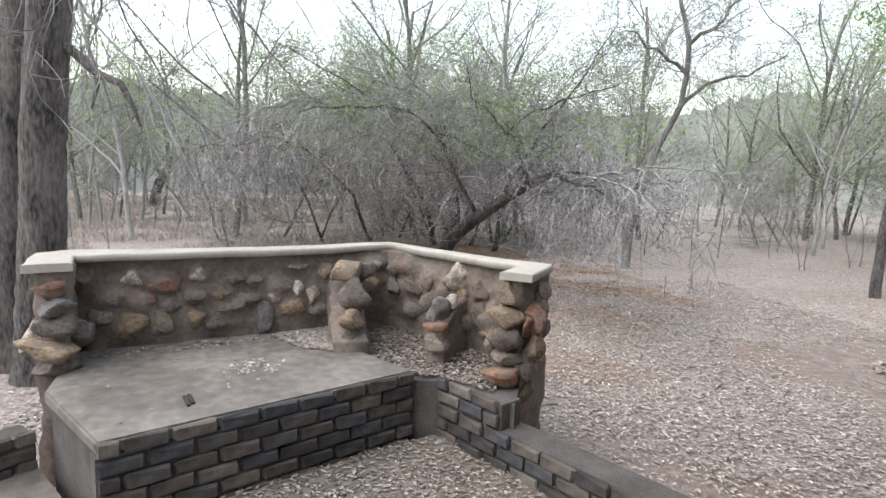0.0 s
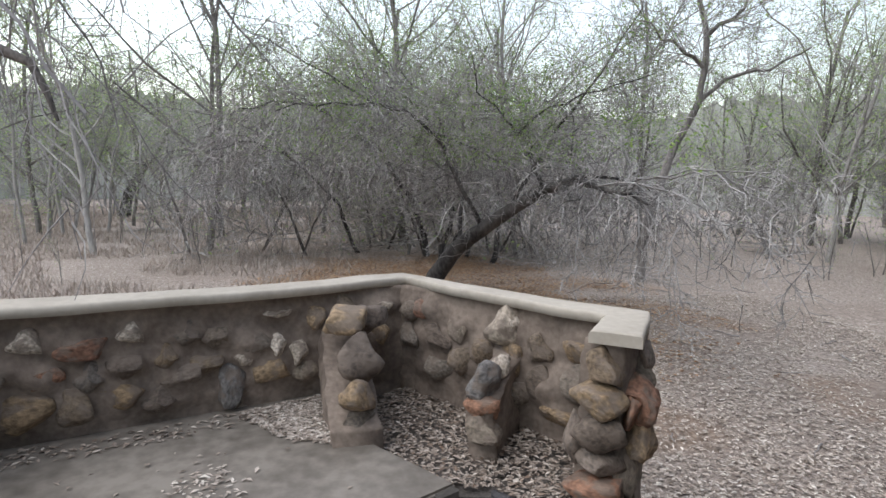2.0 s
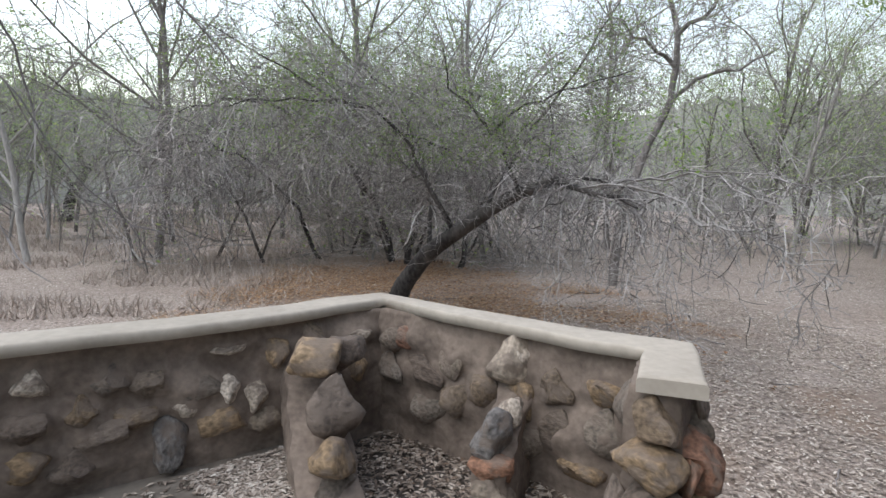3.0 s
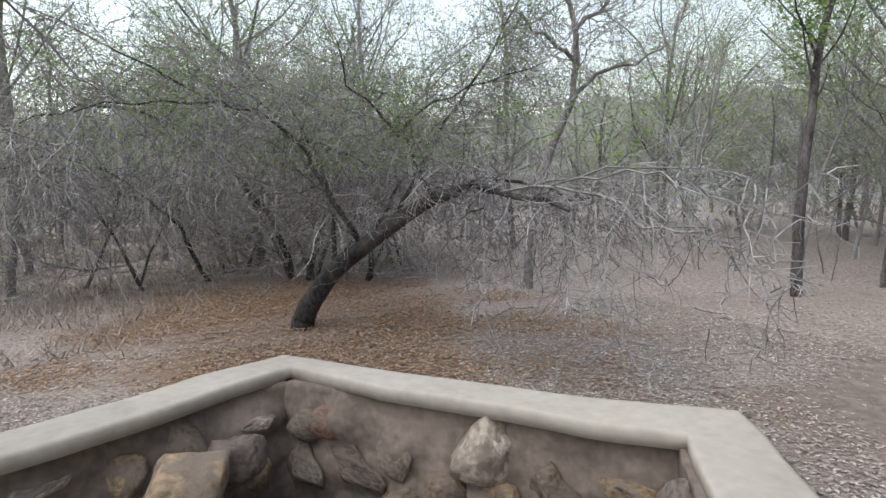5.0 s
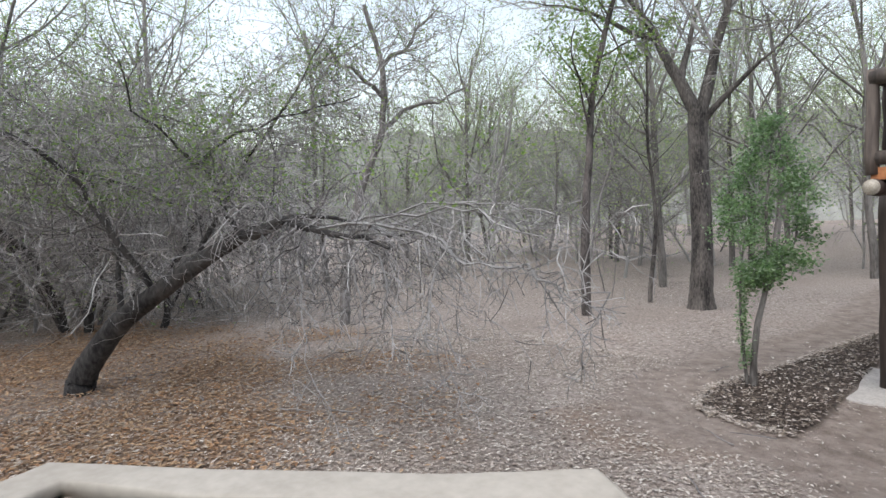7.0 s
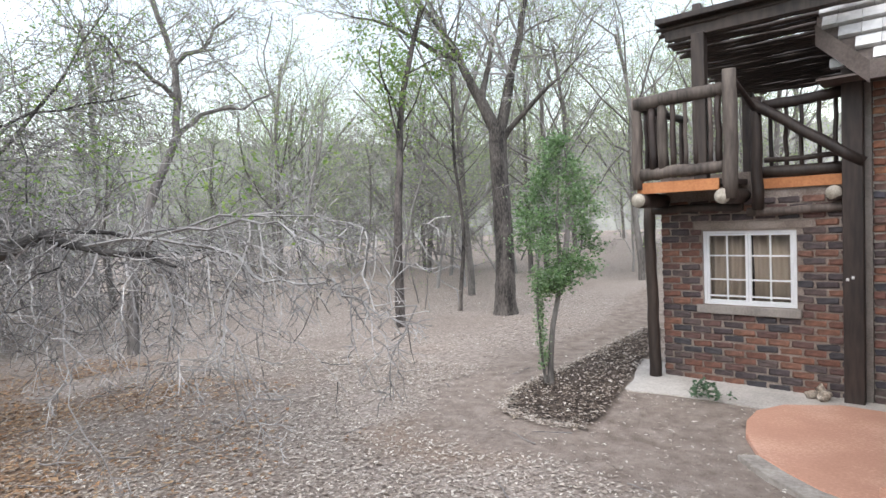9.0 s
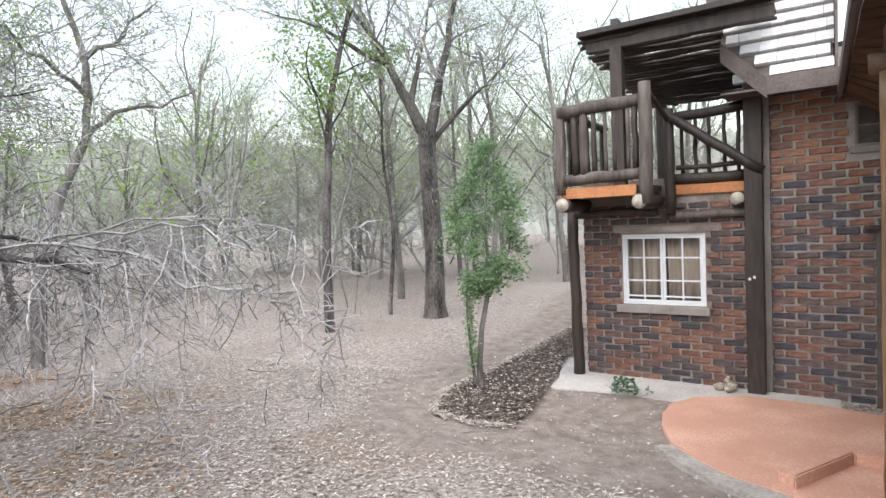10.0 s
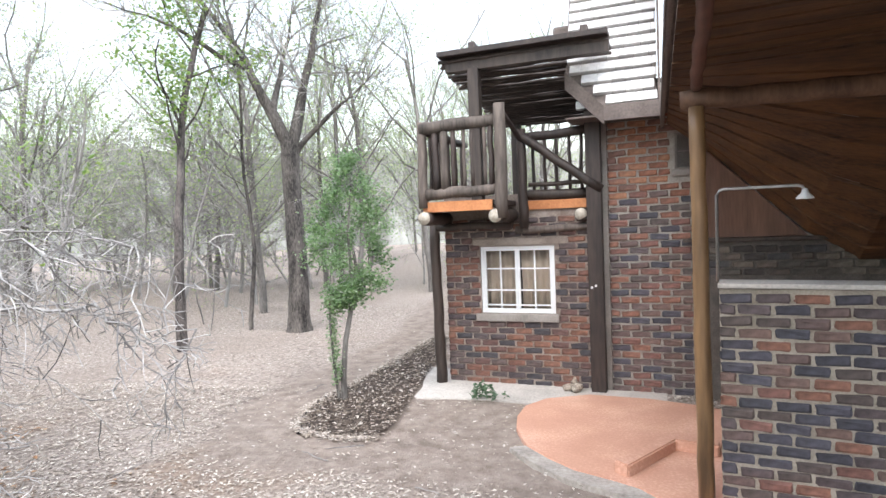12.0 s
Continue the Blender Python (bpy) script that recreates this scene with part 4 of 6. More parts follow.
thing("veranda_wall_top", box(0.02, -0.03, 1.565, 3.2, 0.25, 1.6, 0.01), APRON, "pale cement topping on the veranda wall", "coping", kind="structure", m=V)
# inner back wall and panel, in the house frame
# the veranda's shade is put into this wall's dark mortar and brick colours
thing("wall_inner", box(3.0, -0.12, -0.1, 7.8, -0.002, 1.77), SOOT_SHADE_MORTAR, "brick wall inside the veranda, its shade put into dark brick colour", "wall", kind="structure", m=H)
bm = bmesh.new()
vs = [bm.verts.new(p) for p in ((3.1, -0.1, 1.82), (4.12, -0.1, 1.82), (3.1, -0.1, 2.84))]
f = bm.faces.new(vs)
e = bmesh.ops.extrude_face_region(bm, geom=[f])["geom"]
bmesh.ops.translate(bm, vec=(0, 0.06, 0), verts=[g for g in e if isinstance(g, bmesh.types.BMVert)])
bmesh.ops.recalc_face_normals(bm, faces=bm.faces)
thing("wood_panel", bm, PANEL_WOOD, "brown board panel below the slanting veranda roof", "panel", kind="structure", m=H)
thing("panel_ledge", box(2.9, -0.16, 1.775, 4.9, -0.05, 1.815, 0.005), WOOD, "dark wooden ledge under the board panel", "ledge", kind="structure", m=H)
# ceiling boards: from the beam down to the slanting line on the house wall
bm = bmesh.new()
nb = 26
for i in range(nb):
    def edge(f, lift):
        out = []
        for k in range(9):
            y = -6.2 + 6.15 * f
            x = 2.76 - 0.006 * y + k * 0.45
            low = max(1.5, 3.1 - 1.0 * max(0.0, x - 2.84))
            near = 3.16 + 0.03 * max(0.0, x - 2.9)
            g = max(0.0, (y + 2.45) / 2.4)
            out.append(Vector((x, y, near + (low - near) * min(1.0, g) ** 1.0 + lift)))
        return out
    lift = rng.uniform(0, 0.012)
    a, b = edge(i / nb, lift), edge((i + 1) / nb - 0.006, lift)
    for row in range(8):
        q = [a[row], a[row + 1], b[row + 1], b[row]]
        lo = [bm.verts.new(p) for p in q]
        hi = [bm.verts.new(p + Vector((0, 0, 0.03))) for p in q]
        bm.faces.new(lo[::-1])
        bm.faces.new(hi)
        for j in range(4):
            k = (j + 1) % 4
            bm.faces.new((lo[j], lo[k], hi[k], hi[j]))
thing("ceiling_veranda", bm, CEIL_WOOD, "orange-brown board ceiling under the veranda roof", "ceiling", kind="structure", m=H)
bm = prism([(2.74, 0.1), (2.78, -6.4), (6.4, -6.4), (6.4, 0.1)], 3.24, 3.3)
thing("veranda_roof", bm, FASCIA, "brown veranda roof covering", "roof", kind="structure", m=H)
thing("veranda_gutter", prism([(2.69, -0.1), (2.73, -0.1), (2.77, -6.3), (2.73, -6.3)], 3.06, 3.2, 0.012), FASCIA, "dark brown gutter board along the veranda eave", "gutter", m=H)
rafter = log_mesh("rafter", (0, 0, 0), (-0.09, -3.4, 0.1), 0.04, 0.04, RED_WOOD, rng)
ob = new("veranda_rafter", rafter)
ob.matrix_world = H @ pose(2.93, -2.64, 2.99)
tagged(ob, "red-brown pole rafter along the veranda eave", "rafter")
# unseen wall, added only to keep side light out of the veranda
thing("wall_veranda_side", box(6.2, -6.2, -0.1, 6.4, -0.1, 3.2), DARK, "unseen plain dark wall added to block light at the veranda's end", "wall", kind="structure", m=H)
# outdoor shower
shower = anchor("shower", V @ pose(0.02, 0.1, 1.6), "galvanised outdoor shower pipe with a white rose", "shower")
v, f = [], []
tube_data(v, f, [Vector(p) for p in ((0, 0, 0), (0, 0, 0.62), (0.02, 0, 0.655), (0.05, 0, 0.665), (0.5, 0, 0.665), (0.53, 0, 0.655), (0.545, 0, 0.62))], [0.011] * 7, 10)
ob = new("pipe", mesh_from("pipe", v, f, STEEL))
ob.parent = shower
v, f = [], []
tube_data(v, f, [Vector((0.545, 0, 0.64)), Vector((0.545, 0, 0.61)), Vector((0.545, 0, 0.58)), Vector((0.545, 0, 0.57))], [0.016, 0.025, 0.055, 0.055], 16)
ob = new("shower_rose", mesh_from("shower_rose", v, f, WHITE))
ob.parent = shower

# apron, patio, steps
thing("concrete_apron", prism([(-0.62, -0.6), (-0.1, -0.85), (0.7, -0.72), (1.3, -0.75), (2.7, -0.72), (2.7, 0.0), (-0.5, 0.6), (-0.55, 0.0)], -0.08, 0.018, 0.004), APRON,
      "pale worn concrete apron along the house", "apron", kind="structure", m=H)
pat = [(0.75, 5.47), (0.76, 5.1), (0.88, 4.65), (1.08, 4.38), (1.28, 4.17), (1.58, 4.0), (1.76, 3.88), (2.0, 3.55), (2.6, 3.3), (3.1, 3.5), (3.2, 5.6), (2.65, 5.92), (2.2, 6.12), (1.55, 6.25), (1.05, 6.08), (0.82, 5.8)]
thing("patio", prism(pat, -0.08, 0.03, 0.008), PATIO, "smooth red oxide cement patio before the house", "patio", kind="structure")
thing("patio_rim", prism([(0.72, 4.62), (0.95, 4.28), (1.2, 4.02), (1.5, 3.84), (1.7, 3.72), (1.95, 3.4), (2.55, 3.1), (2.6, 3.6), (1.6, 4.3), (0.95, 4.7)], -0.08, 0.02, 0.004), RIM, "rough pale cement rim of the patio", "rim", kind="structure")
thing("patio_step", prism([(1.6, 4.15), (1.7, 4.04), (2.18, 4.63), (2.5, 4.5), (2.54, 4.62), (2.14, 4.79)], -0.05, 0.13, 0.012), PATIO, "low red cement kerb on the patio", "step", kind="structure")


# ---- trees ----
def grow(r, out, start, d, length, radius, level, top, spec):
    """Adds a branch and its children as (points, radii, level)."""
    seg = max(spec.get("few", 3), int(length / spec["seg"][level]))
    pts, rad = [start], [radius]
    p, v = start.copy(), d.normalized()
    for i in range(seg):
        wob = spec["wob"][level]
        v = (v + Vector((r.gauss(0, wob), r.gauss(0, wob), r.gauss(0, wob))) + Vector((0, 0, spec["lift"][level]))).normalized()
        p = p + v * length / seg
        if p.z < 0.12:
            p.z = 0.12
        pts.append(p)
        rad.append(radius * (1 - (1 - spec["taper"]) * (i + 1) / seg))
    out.append((pts, rad, level))
    if level >= top:
        return
    n = spec["kids"][level]
    n = int(n * r.uniform(0.75, 1.25) + 0.5)
    for k in range(n):
        f = spec["from"][level] + (1 - spec["from"][level]) * (k + r.random()) / n
        i = min(seg - 1, int(f * seg))
        q = pts[i].lerp(pts[i + 1], f * seg - i)
        axis = (pts[i + 1] - pts[i]).normalized()
        side = axis.orthogonal().normalized()
        side.rotate(Matrix.Rotation(r.uniform(0, 6.283), 3, axis))
        a = radians(r.uniform(*spec["angle"]))
        kd = axis * math.cos(a) + side * math.sin(a)
        grow(r, out, q, kd, length * spec["ratio"][level] * r.uniform(0.6, 1.2) * (1.15 - 0.5 * f), max(spec["thin"], rad[i] * spec["girth"]), level + 1, top, spec)


SPEC = dict(seg=(0.5, 0.35, 0.22, 0.16, 0.12), wob=(0.06, 0.14, 0.2, 0.24, 0.25), lift=(0.02, 0.05, 0.03, 0.0, 0.0), taper=0.45, kids=(7, 7, 7, 5, 4),
            angle=(25, 65), ratio=(0.62, 0.55, 0.5, 0.5, 0.5), girth=0.5, thin=0.0035)
SPEC["from"] = (0.45, 0.2, 0.15, 0.1, 0.1)


def bark_tube(verts, faces, pts, rad, sides=26):
    """A trunk with furrowed bark: fine rings whose radius follows upright ridges and knots."""
    fine, fr = [], []
    n = len(pts)
    for i in range(n - 1):
        p0, p1, p2, p3 = pts[max(i - 1, 0)], pts[i], pts[i + 1], pts[min(i + 2, n - 1)]
        steps = max(2, int((p2 - p1).length / 0.045))
        for k in range(steps):
            t = k / steps
            fine.append(0.5 * ((2 * p1) + (p2 - p0) * t + (2 * p0 - 5 * p1 + 4 * p2 - p3) * t * t + (3 * p1 - p0 - 3 * p2 + p3) * t ** 3))
            fr.append(rad[i] + (rad[i + 1] - rad[i]) * t)
    fine.append(pts[-1])
    fr.append(rad[-1])
    base = len(verts)
    tube_data(verts, faces, fine, fr, sides, False)
    for i, c in enumerate(fine):
        for k in range(sides):
            v = verts[base + i * sides + k]
            d = v - c
            t = 2 * math.pi * k / sides
            q = Vector((math.cos(t) * 3.2, math.sin(t) * 3.2, c.z * 2.6))
            ridge = abs(noise.noise(q * 1.6)) + 0.6 * abs(noise.noise(q * 3.7))
            knot = noise.noise(Vector((math.cos(t), math.sin(t), c.z * 1.1)))
            verts[base + i * sides + k] = c + d * (1.06 + 0.1 * knot - 0.22 * (0.45 - min(0.45, ridge)))


def split_tree(out, cut, spike=9):
    """Thick limbs and thin twigs as two sets of mesh data; twigs from the level spike on are slender points."""
    a, b, tips = ([], []), ([], []), []
    for pts, rad, level in out:
        if level == 0 and rad[0] > 0.11:
            bark_tube(a[0], a[1], pts, rad)
        elif level <= cut:
            tube_data(a[0], a[1], pts, rad, 9 if level == 0 else 6, False)
        elif level >= spike:
            i, d = len(b[0]), (pts[-1] - pts[0]).normalized()
            s = d.orthogonal().normalized() * rad[0] * 1.3
            t = d.cross(s)
            b[0].extend((pts[0] + s, pts[0] - s * 0.5 + t * 0.87, pts[0] - s * 0.5 - t * 0.87, pts[-1]))
            b[1].extend(((i, i + 1, i + 3), (i + 1, i + 2, i + 3), (i + 2, i, i + 3)))
            tips.extend(pts[1:])
        else:
            tube_data(b[0], b[1], pts, rad, 3, False)
            tips.extend(pts[1:])
    return a, b, tips


def leaves_data(r, tips, count, spread, size, keep=None):
    v, f = [], []
    for _ in range(count):
        p = r.choice(tips)
        if keep and not keep(p):
            continue
        c = p + Vector((r.gauss(0, spread), r.gauss(0, spread), r.gauss(0, spread)))
        a = Vector((r.gauss(0, 1), r.gauss(0, 1), r.gauss(0, 0.6))).normalized()
        b = a.orthogonal().normalized()
        b.rotate(Matrix.Rotation(r.uniform(0, 6.28), 3, a))
        s = size * r.uniform(0.6, 1.3)
        n = a.cross(b) * s * 0.25
        i = len(v)
        v += [c - a * s, c + b * s * 0.5 + n, c + a * s, c - b * s * 0.5 + n]
        f += [(i, i + 2, i + 1), (i, i + 3, i + 2)]
    return v, f


def tree_meshes(seed, height, radius, top, spec, leaf_count, leaf_mat, bark=BARK, twig=TWIG, lean=(0, 0), cut=1, leaf=0.035, spread=0.06, spike=9):
    r = random.Random(seed)
    out = []
    grow(r, out, Vector((0, 0, -0.1)), Vector((lean[0], lean[1], 1)), height, radius, 0, top, spec)
    a, b, tips = split_tree(out, cut, spike)
    ms = [("trunk", mesh_from("trunk", a[0], a[1], bark)), ("crown", mesh_from("crown", b[0], b[1], twig, False))]
    if leaf_count:
        v, f = leaves_data(r, tips, leaf_count, spread, leaf)
        ms.append(("leaves", mesh_from("leaves", v, f, leaf_mat, False)))
    return ms


def plant_tree(name, meshes, m, label, group="", category="tree"):
    root = anchor(name, m, label, category, group)
    for n, me in meshes:
        ob = new(n, me)
        ob.parent = root
    return root


UP = dict(SPEC, seg=(0.6, 0.55, 0.6, 0.5, 0.3), few=2, kids=(12, 8, 7, 4, 3), lift=(0.0, 0.07, 0.04, 0.02, 0.0))
UP["from"] = (0.22, 0.2, 0.15, 0.1, 0.1)
LOW = dict(SPEC, seg=(0.5, 0.5, 0.6, 0.5, 0.3), few=2, kids=(8, 7, 6, 4, 3), wob=(0.1, 0.2, 0.22, 0.24, 0.25), angle=(30, 75))
LOW["from"] = (0.12, 0.15, 0.15, 0.1, 0.1)
BUSHY = dict(LOW, kids=(11, 10, 8, 4, 3), ratio=(0.75, 0.6, 0.5, 0.5, 0.5))

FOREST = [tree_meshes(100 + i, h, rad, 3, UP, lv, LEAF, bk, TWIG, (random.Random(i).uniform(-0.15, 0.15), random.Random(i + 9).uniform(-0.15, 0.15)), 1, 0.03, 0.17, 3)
          for i, (h, rad, lv, bk) in enumerate(((6.0, 0.065, 3300, HAZE_BARK), (6.8, 0.085, 3700, BARK), (5.0, 0.045, 2800, HAZE_BARK), (7.2, 0.1, 4000, BARK), (5.5, 0.05, 2600, HAZE_BARK)))]
SCRUB = [tree_meshes(200 + i, h, 0.034, 3, BUSHY, lv, LEAF, HAZE_BARK, tw, (0.2 * (i - 1), 0.15), 0, 0.03, 0.15, 3)
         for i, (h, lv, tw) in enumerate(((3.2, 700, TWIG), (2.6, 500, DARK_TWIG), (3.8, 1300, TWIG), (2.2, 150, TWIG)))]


def clear(x, y):
    """True where nothing may grow: the clearing, the path, the house and the terrace."""
    if x > 0.0 and y > -6:
        return not (y > 16)
    if -13.0 < x < 10 and -9 < y < 7.0:
        return True
    if -12.5 < x < 0 and 6.9 < y < 12.5:
        return True
    if abs(x + 1.4) < 1.6 and y < 22:
        return True
    return math.hypot(x - 3, y + 2) < 7


rf = random.Random(21)
count = 0
while count < 118:
    ang, dist = rf.uniform(radians(90), radians(213)), 12 + 34 * rf.random() ** 1.4
    x, y = 1 + dist * math.cos(ang), -1 + dist * math.sin(ang)
    if clear(x, y) or (x < -9 and y < -1 and dist < 20 and rf.random() < 0.5):
        continue
    s = rf.uniform(0.8, 1.25)
    plant_tree("woodland_tree", rf.choice(FOREST), pose(x, y, 0, 0, 0, rf.uniform(0, 360)) @ Matrix.Scale(s, 4), "slender grey dry-season tree with sparse leaves in the bush", "woodland trees")
    count += 1
count = 0
while count < 92:
    ang, dist = rf.uniform(radians(88), radians(218)), 13 + 26 * rf.random() ** 1.3
    x, y = 1 + dist * math.cos(ang), -1 + dist * math.sin(ang)
    if clear(x, y) or (x < -9 and y < -1 and dist < 22 and rf.random() < 0.8):
        continue
    s = rf.uniform(0.8, 1.7)
    plant_tree("scrub_bush", rf.choice(SCRUB), pose(x, y, 0, 0, 0, rf.uniform(0, 360)) @ Matrix.Scale(s, 4), "tangled grey leafless thorn bush", "thorn bushes", "bush")
    count += 1


def backdrop():
    """A far belt of woods with a ragged top, at 58 m; haze is put into its pale colour."""
    bm = bmesh.new()
    r = random.Random(5)
    n = 1100
    rows = []
    for i in range(n):
        a = 2 * math.pi * i / n
        h = 9.4 + 1.6 * noise.noise(Vector((9 * math.cos(a), 9 * math.sin(a), 0.3))) + r.uniform(-0.45, 0.45)
        rows.append((bm.verts.new((58 * math.cos(a), 58 * math.sin(a), -1)), bm.verts.new((58 * math.cos(a), 58 * math.sin(a), h))))
    for i in range(n):
        a, b = rows[i], rows[(i + 1) % n]
        bm.faces.new((a[0], b[0], b[1], a[1]))
    m = material("hazed_far_woods", (0.28, 0.285, 0.265), (0.5, 0.51, 0.475), 0.5, 1.0, 2.2, 0, 0, (1, 1, 0.22))
    thing("backdrop", bm, m, "grey-green far belt of dry woodland, paled for haze", "woods", kind="structure")


backdrop()

# named trees
def tall_tree():
    """A straight trunk that parts into two great limbs and a side branch."""
    r = random.Random(7)
    spec = dict(SPEC, kids=(6, 7, 7, 6, 4), lift=(0.0, 0.02, 0.02, 0.0, 0.0), angle=(25, 60), ratio=(0.6, 0.55, 0.5, 0.5, 0.5))
    out = [([Vector(p) for p in ((0, 0, -0.1), (0.0, 0, 0.25), (0.02, 0, 1.2), (0.0, 0.02, 2.4), (-0.02, 0, 3.3), (0.0, 0, 3.85))], [0.3, 0.215, 0.19, 0.175, 0.17, 0.18], 0)]
    limbs = [([(0, 0, 3.7), (-0.3, -0.1, 4.4), (-0.65, -0.1, 5.1), (-1.0, 0.0, 5.8), (-1.55, 0.1, 6.6), (-2.2, 0.2, 7.6)], 0.14, 0.06),
             ([(0, 0, 3.7), (0.2, 0.1, 4.5), (0.36, 0.1, 5.2), (0.55, 0.1, 6.0), (0.75, 0.1, 6.8), (1.1, 0.3, 8.0)], 0.13, 0.05),
             ([(0.02, 0, 3.5), (0.45, -0.1, 4.0), (0.9, -0.2, 4.4), (1.25, -0.3, 4.65), (1.9, -0.3, 5.3)], 0.07, 0.025),
             ([(-0.3, -0.1, 4.4), (-0.25, 0.5, 5.2), (-0.1, 1.0, 6.2), (0.0, 1.4, 7.3)], 0.08, 0.03),
             ([(-0.75, -0.1, 5.3), (-1.5, -0.5, 5.7), (-2.3, -0.8, 6.1), (-3.0, -1.0, 6.3)], 0.06, 0.02)]
    for pts, r0, r1 in limbs:
        pts = [Vector(p) for p in pts]
        fine = []
        for a, b in zip(pts, pts[1:]):
            fine += [a, a.lerp(b, 0.5) + Vector((r.gauss(0, 0.03), r.gauss(0, 0.03), r.gauss(0, 0.03)))]
        fine.append(pts[-1])
        rad = [r0 + (r1 * 0.35 - r0) * i / (len(fine) - 1) for i in range(len(fine))]
        out.append((fine, rad, 1))
        for k in range(17):
            i = r.randrange(len(fine) // 3, len(fine) - 1)
            axis = (fine[i + 1] - fine[i]).normalized()
            side = axis.orthogonal().normalized()
            side.rotate(Matrix.Rotation(r.uniform(0, 6.28), 3, axis))
            a = radians(r.uniform(30, 70))
            grow(r, out, fine[i].copy(), axis * math.cos(a) + side * math.sin(a), r.uniform(1.0, 2.2), max(0.012, rad[i] * 0.35), 2, 4, spec)
    a, b, tips = split_tree(out, 1)
    v, f = leaves_data(r, tips, 2500, 0.1, 0.035)
    return [("trunk", mesh_from("trunk", a[0], a[1], DARK_BARK)), ("crown", mesh_from("crown", b[0], b[1], TWIG, False)), ("leaves", mesh_from("leaves", v, f, LEAF, False))]


plant_tree("tall_tree", tall_tree(), pose(-3.95, 10.45, 0, 0, 0, 15), "tall rough-barked grey tree forking high above the clearing")
THIN = dict(UP, kids=(14, 7, 6, 4, 3), girth=0.36, few=4, seg=(0.3, 0.25, 0.2, 0.16, 0.12), ratio=(0.3, 0.55, 0.5, 0.5, 0.5), wob=(0.045, 0.14, 0.2, 0.24, 0.25))
THIN["from"] = (0.48, 0.2, 0.15, 0.1, 0.1)
plant_tree("slim_tree", tree_meshes(8, 6.5, 0.1, 3, THIN, 2600, BRIGHT, DARK_BARK, TWIG, (-0.12, -0.06), 1, 0.045, 0.1), pose(-5.32, 8.58, 0), "slim grey tree with fresh yellow-green leaves beside the clearing")
plant_tree("slim_tree", tree_meshes(9, 5.5, 0.05, 3, THIN, 500, LEAF, DARK_BARK, TWIG, (0.03, 0.05), 1, 0.04, 0.1), pose(-5.12, 10.6, 0), "thin dark sapling standing behind the clearing")


def wall_tree():
    """The thick trunk by the stone wall, with a second stem and one low crooked dead branch."""
    r = random.Random(10)
    spec = dict(SPEC, kids=(5, 6, 8, 6, 3), lift=(0, 0.0, -0.13, -0.1, -0.05))
    out = [([Vector(p) for p in ((0, 0, -0.1), (0.0, 0.03, 0.4), (0.03, 0.1, 1.4), (0.06, 0.2, 2.6), (0.1, 0.35, 3.8), (0.1, 0.5, 5.0), (0.1, 0.7, 6.5))], [0.26, 0.2, 0.175, 0.165, 0.16, 0.14, 0.1], 0),
           ([Vector(p) for p in ((-0.3, -0.42, -0.1), (-0.38, -0.42, 1.2), (-0.45, -0.36, 2.6), (-0.5, -0.2, 4.0), (-0.5, 0.1, 6.0))], [0.18, 0.14, 0.13, 0.12, 0.09], 0)]
    dead = [Vector(p) for p in ((0.07, 0.25, 3.05), (0.12, 0.45, 2.96), (0.17, 0.68, 2.76), (0.2, 0.88, 2.68), (0.23, 0.98, 2.5), (0.26, 1.05, 2.32))]
    out.append((dead, [0.05, 0.042, 0.036, 0.03, 0.024, 0.012], 1))
    out.append(([dead[2], dead[2] + Vector((0.02, 0.0, -0.12)), dead[2] + Vector((0.02, -0.05, -0.3))], [0.025, 0.02, 0.008], 1))
    for k in range(34):
        z = r.uniform(3.9, 6.3)
        t = r.uniform(0, 6.28)
        grow(r, out, Vector((0.1, 0.5, z)), Vector((math.cos(t), math.sin(t), 0.3)), r.uniform(2.0, 3.6), 0.016, 2, 4, spec)
    for k in range(10):
        i = r.randrange(len(dead) - 1)
        grow(r, out, dead[i], Vector((r.gauss(0, 1), r.gauss(0, 1), r.gauss(0, 0.6))), r.uniform(0.3, 0.7), 0.007, 3, 4, spec)
    a, b, tips = split_tree(out, 1)
    return [("trunk", mesh_from("trunk", a[0], a[1], DARK_BARK)), ("crown", mesh_from("crown", b[0], b[1], DARK_TWIG, False))]


plant_tree("rough_barked_tree", wall_tree(), pose(-1.52, -3.78, 0), "thick dark rough-barked tree beside the stone wall")
for i, (x, y, a, k) in enumerate(((-2.45, 16.7, 40, 1.0), (-5.2, 16.4, 100, 1.1), (-0.7, 21.0, 10, 1.1), (0.9, 19.0, 250, 1.0), (1.6, 24.0, 70, 1.2), (-2.0, 26.0, 300, 1.2), (-0.2, 29.0, 20, 1.2), (-3.4, 21.5, 200, 1.0))):
    plant_tree("woodland_tree", FOREST[(3, 1, 0, 3, 1, 0, 3, 1)[i]], pose(x, y, 0, 0, 0, a) @ Matrix.Scale(k, 4), "slender grey dry-season tree with sparse leaves in the bush", "woodland trees")
for i, (x, y, k) in enumerate(((-0.9, 18.2, 1.1), (0.6, 20.6, 1.3), (-2.2, 22.5, 1.4), (1.2, 17.4, 1.0), (-0.4, 25.5, 1.6), (-3.2, 19.0, 1.1))):
    plant_tree("scrub_bush", SCRUB[i % 3], pose(x, y, 0, 0, 0, 60 * i) @ Matrix.Scale(k, 4), "tangled grey leafless thorn bush", "thorn bushes", "bush")
plant_tree("woodland_tree", FOREST[0], pose(-11.5, 12.4, 0), "slender grey dry-season tree with sparse leaves in the bush", "woodland trees")
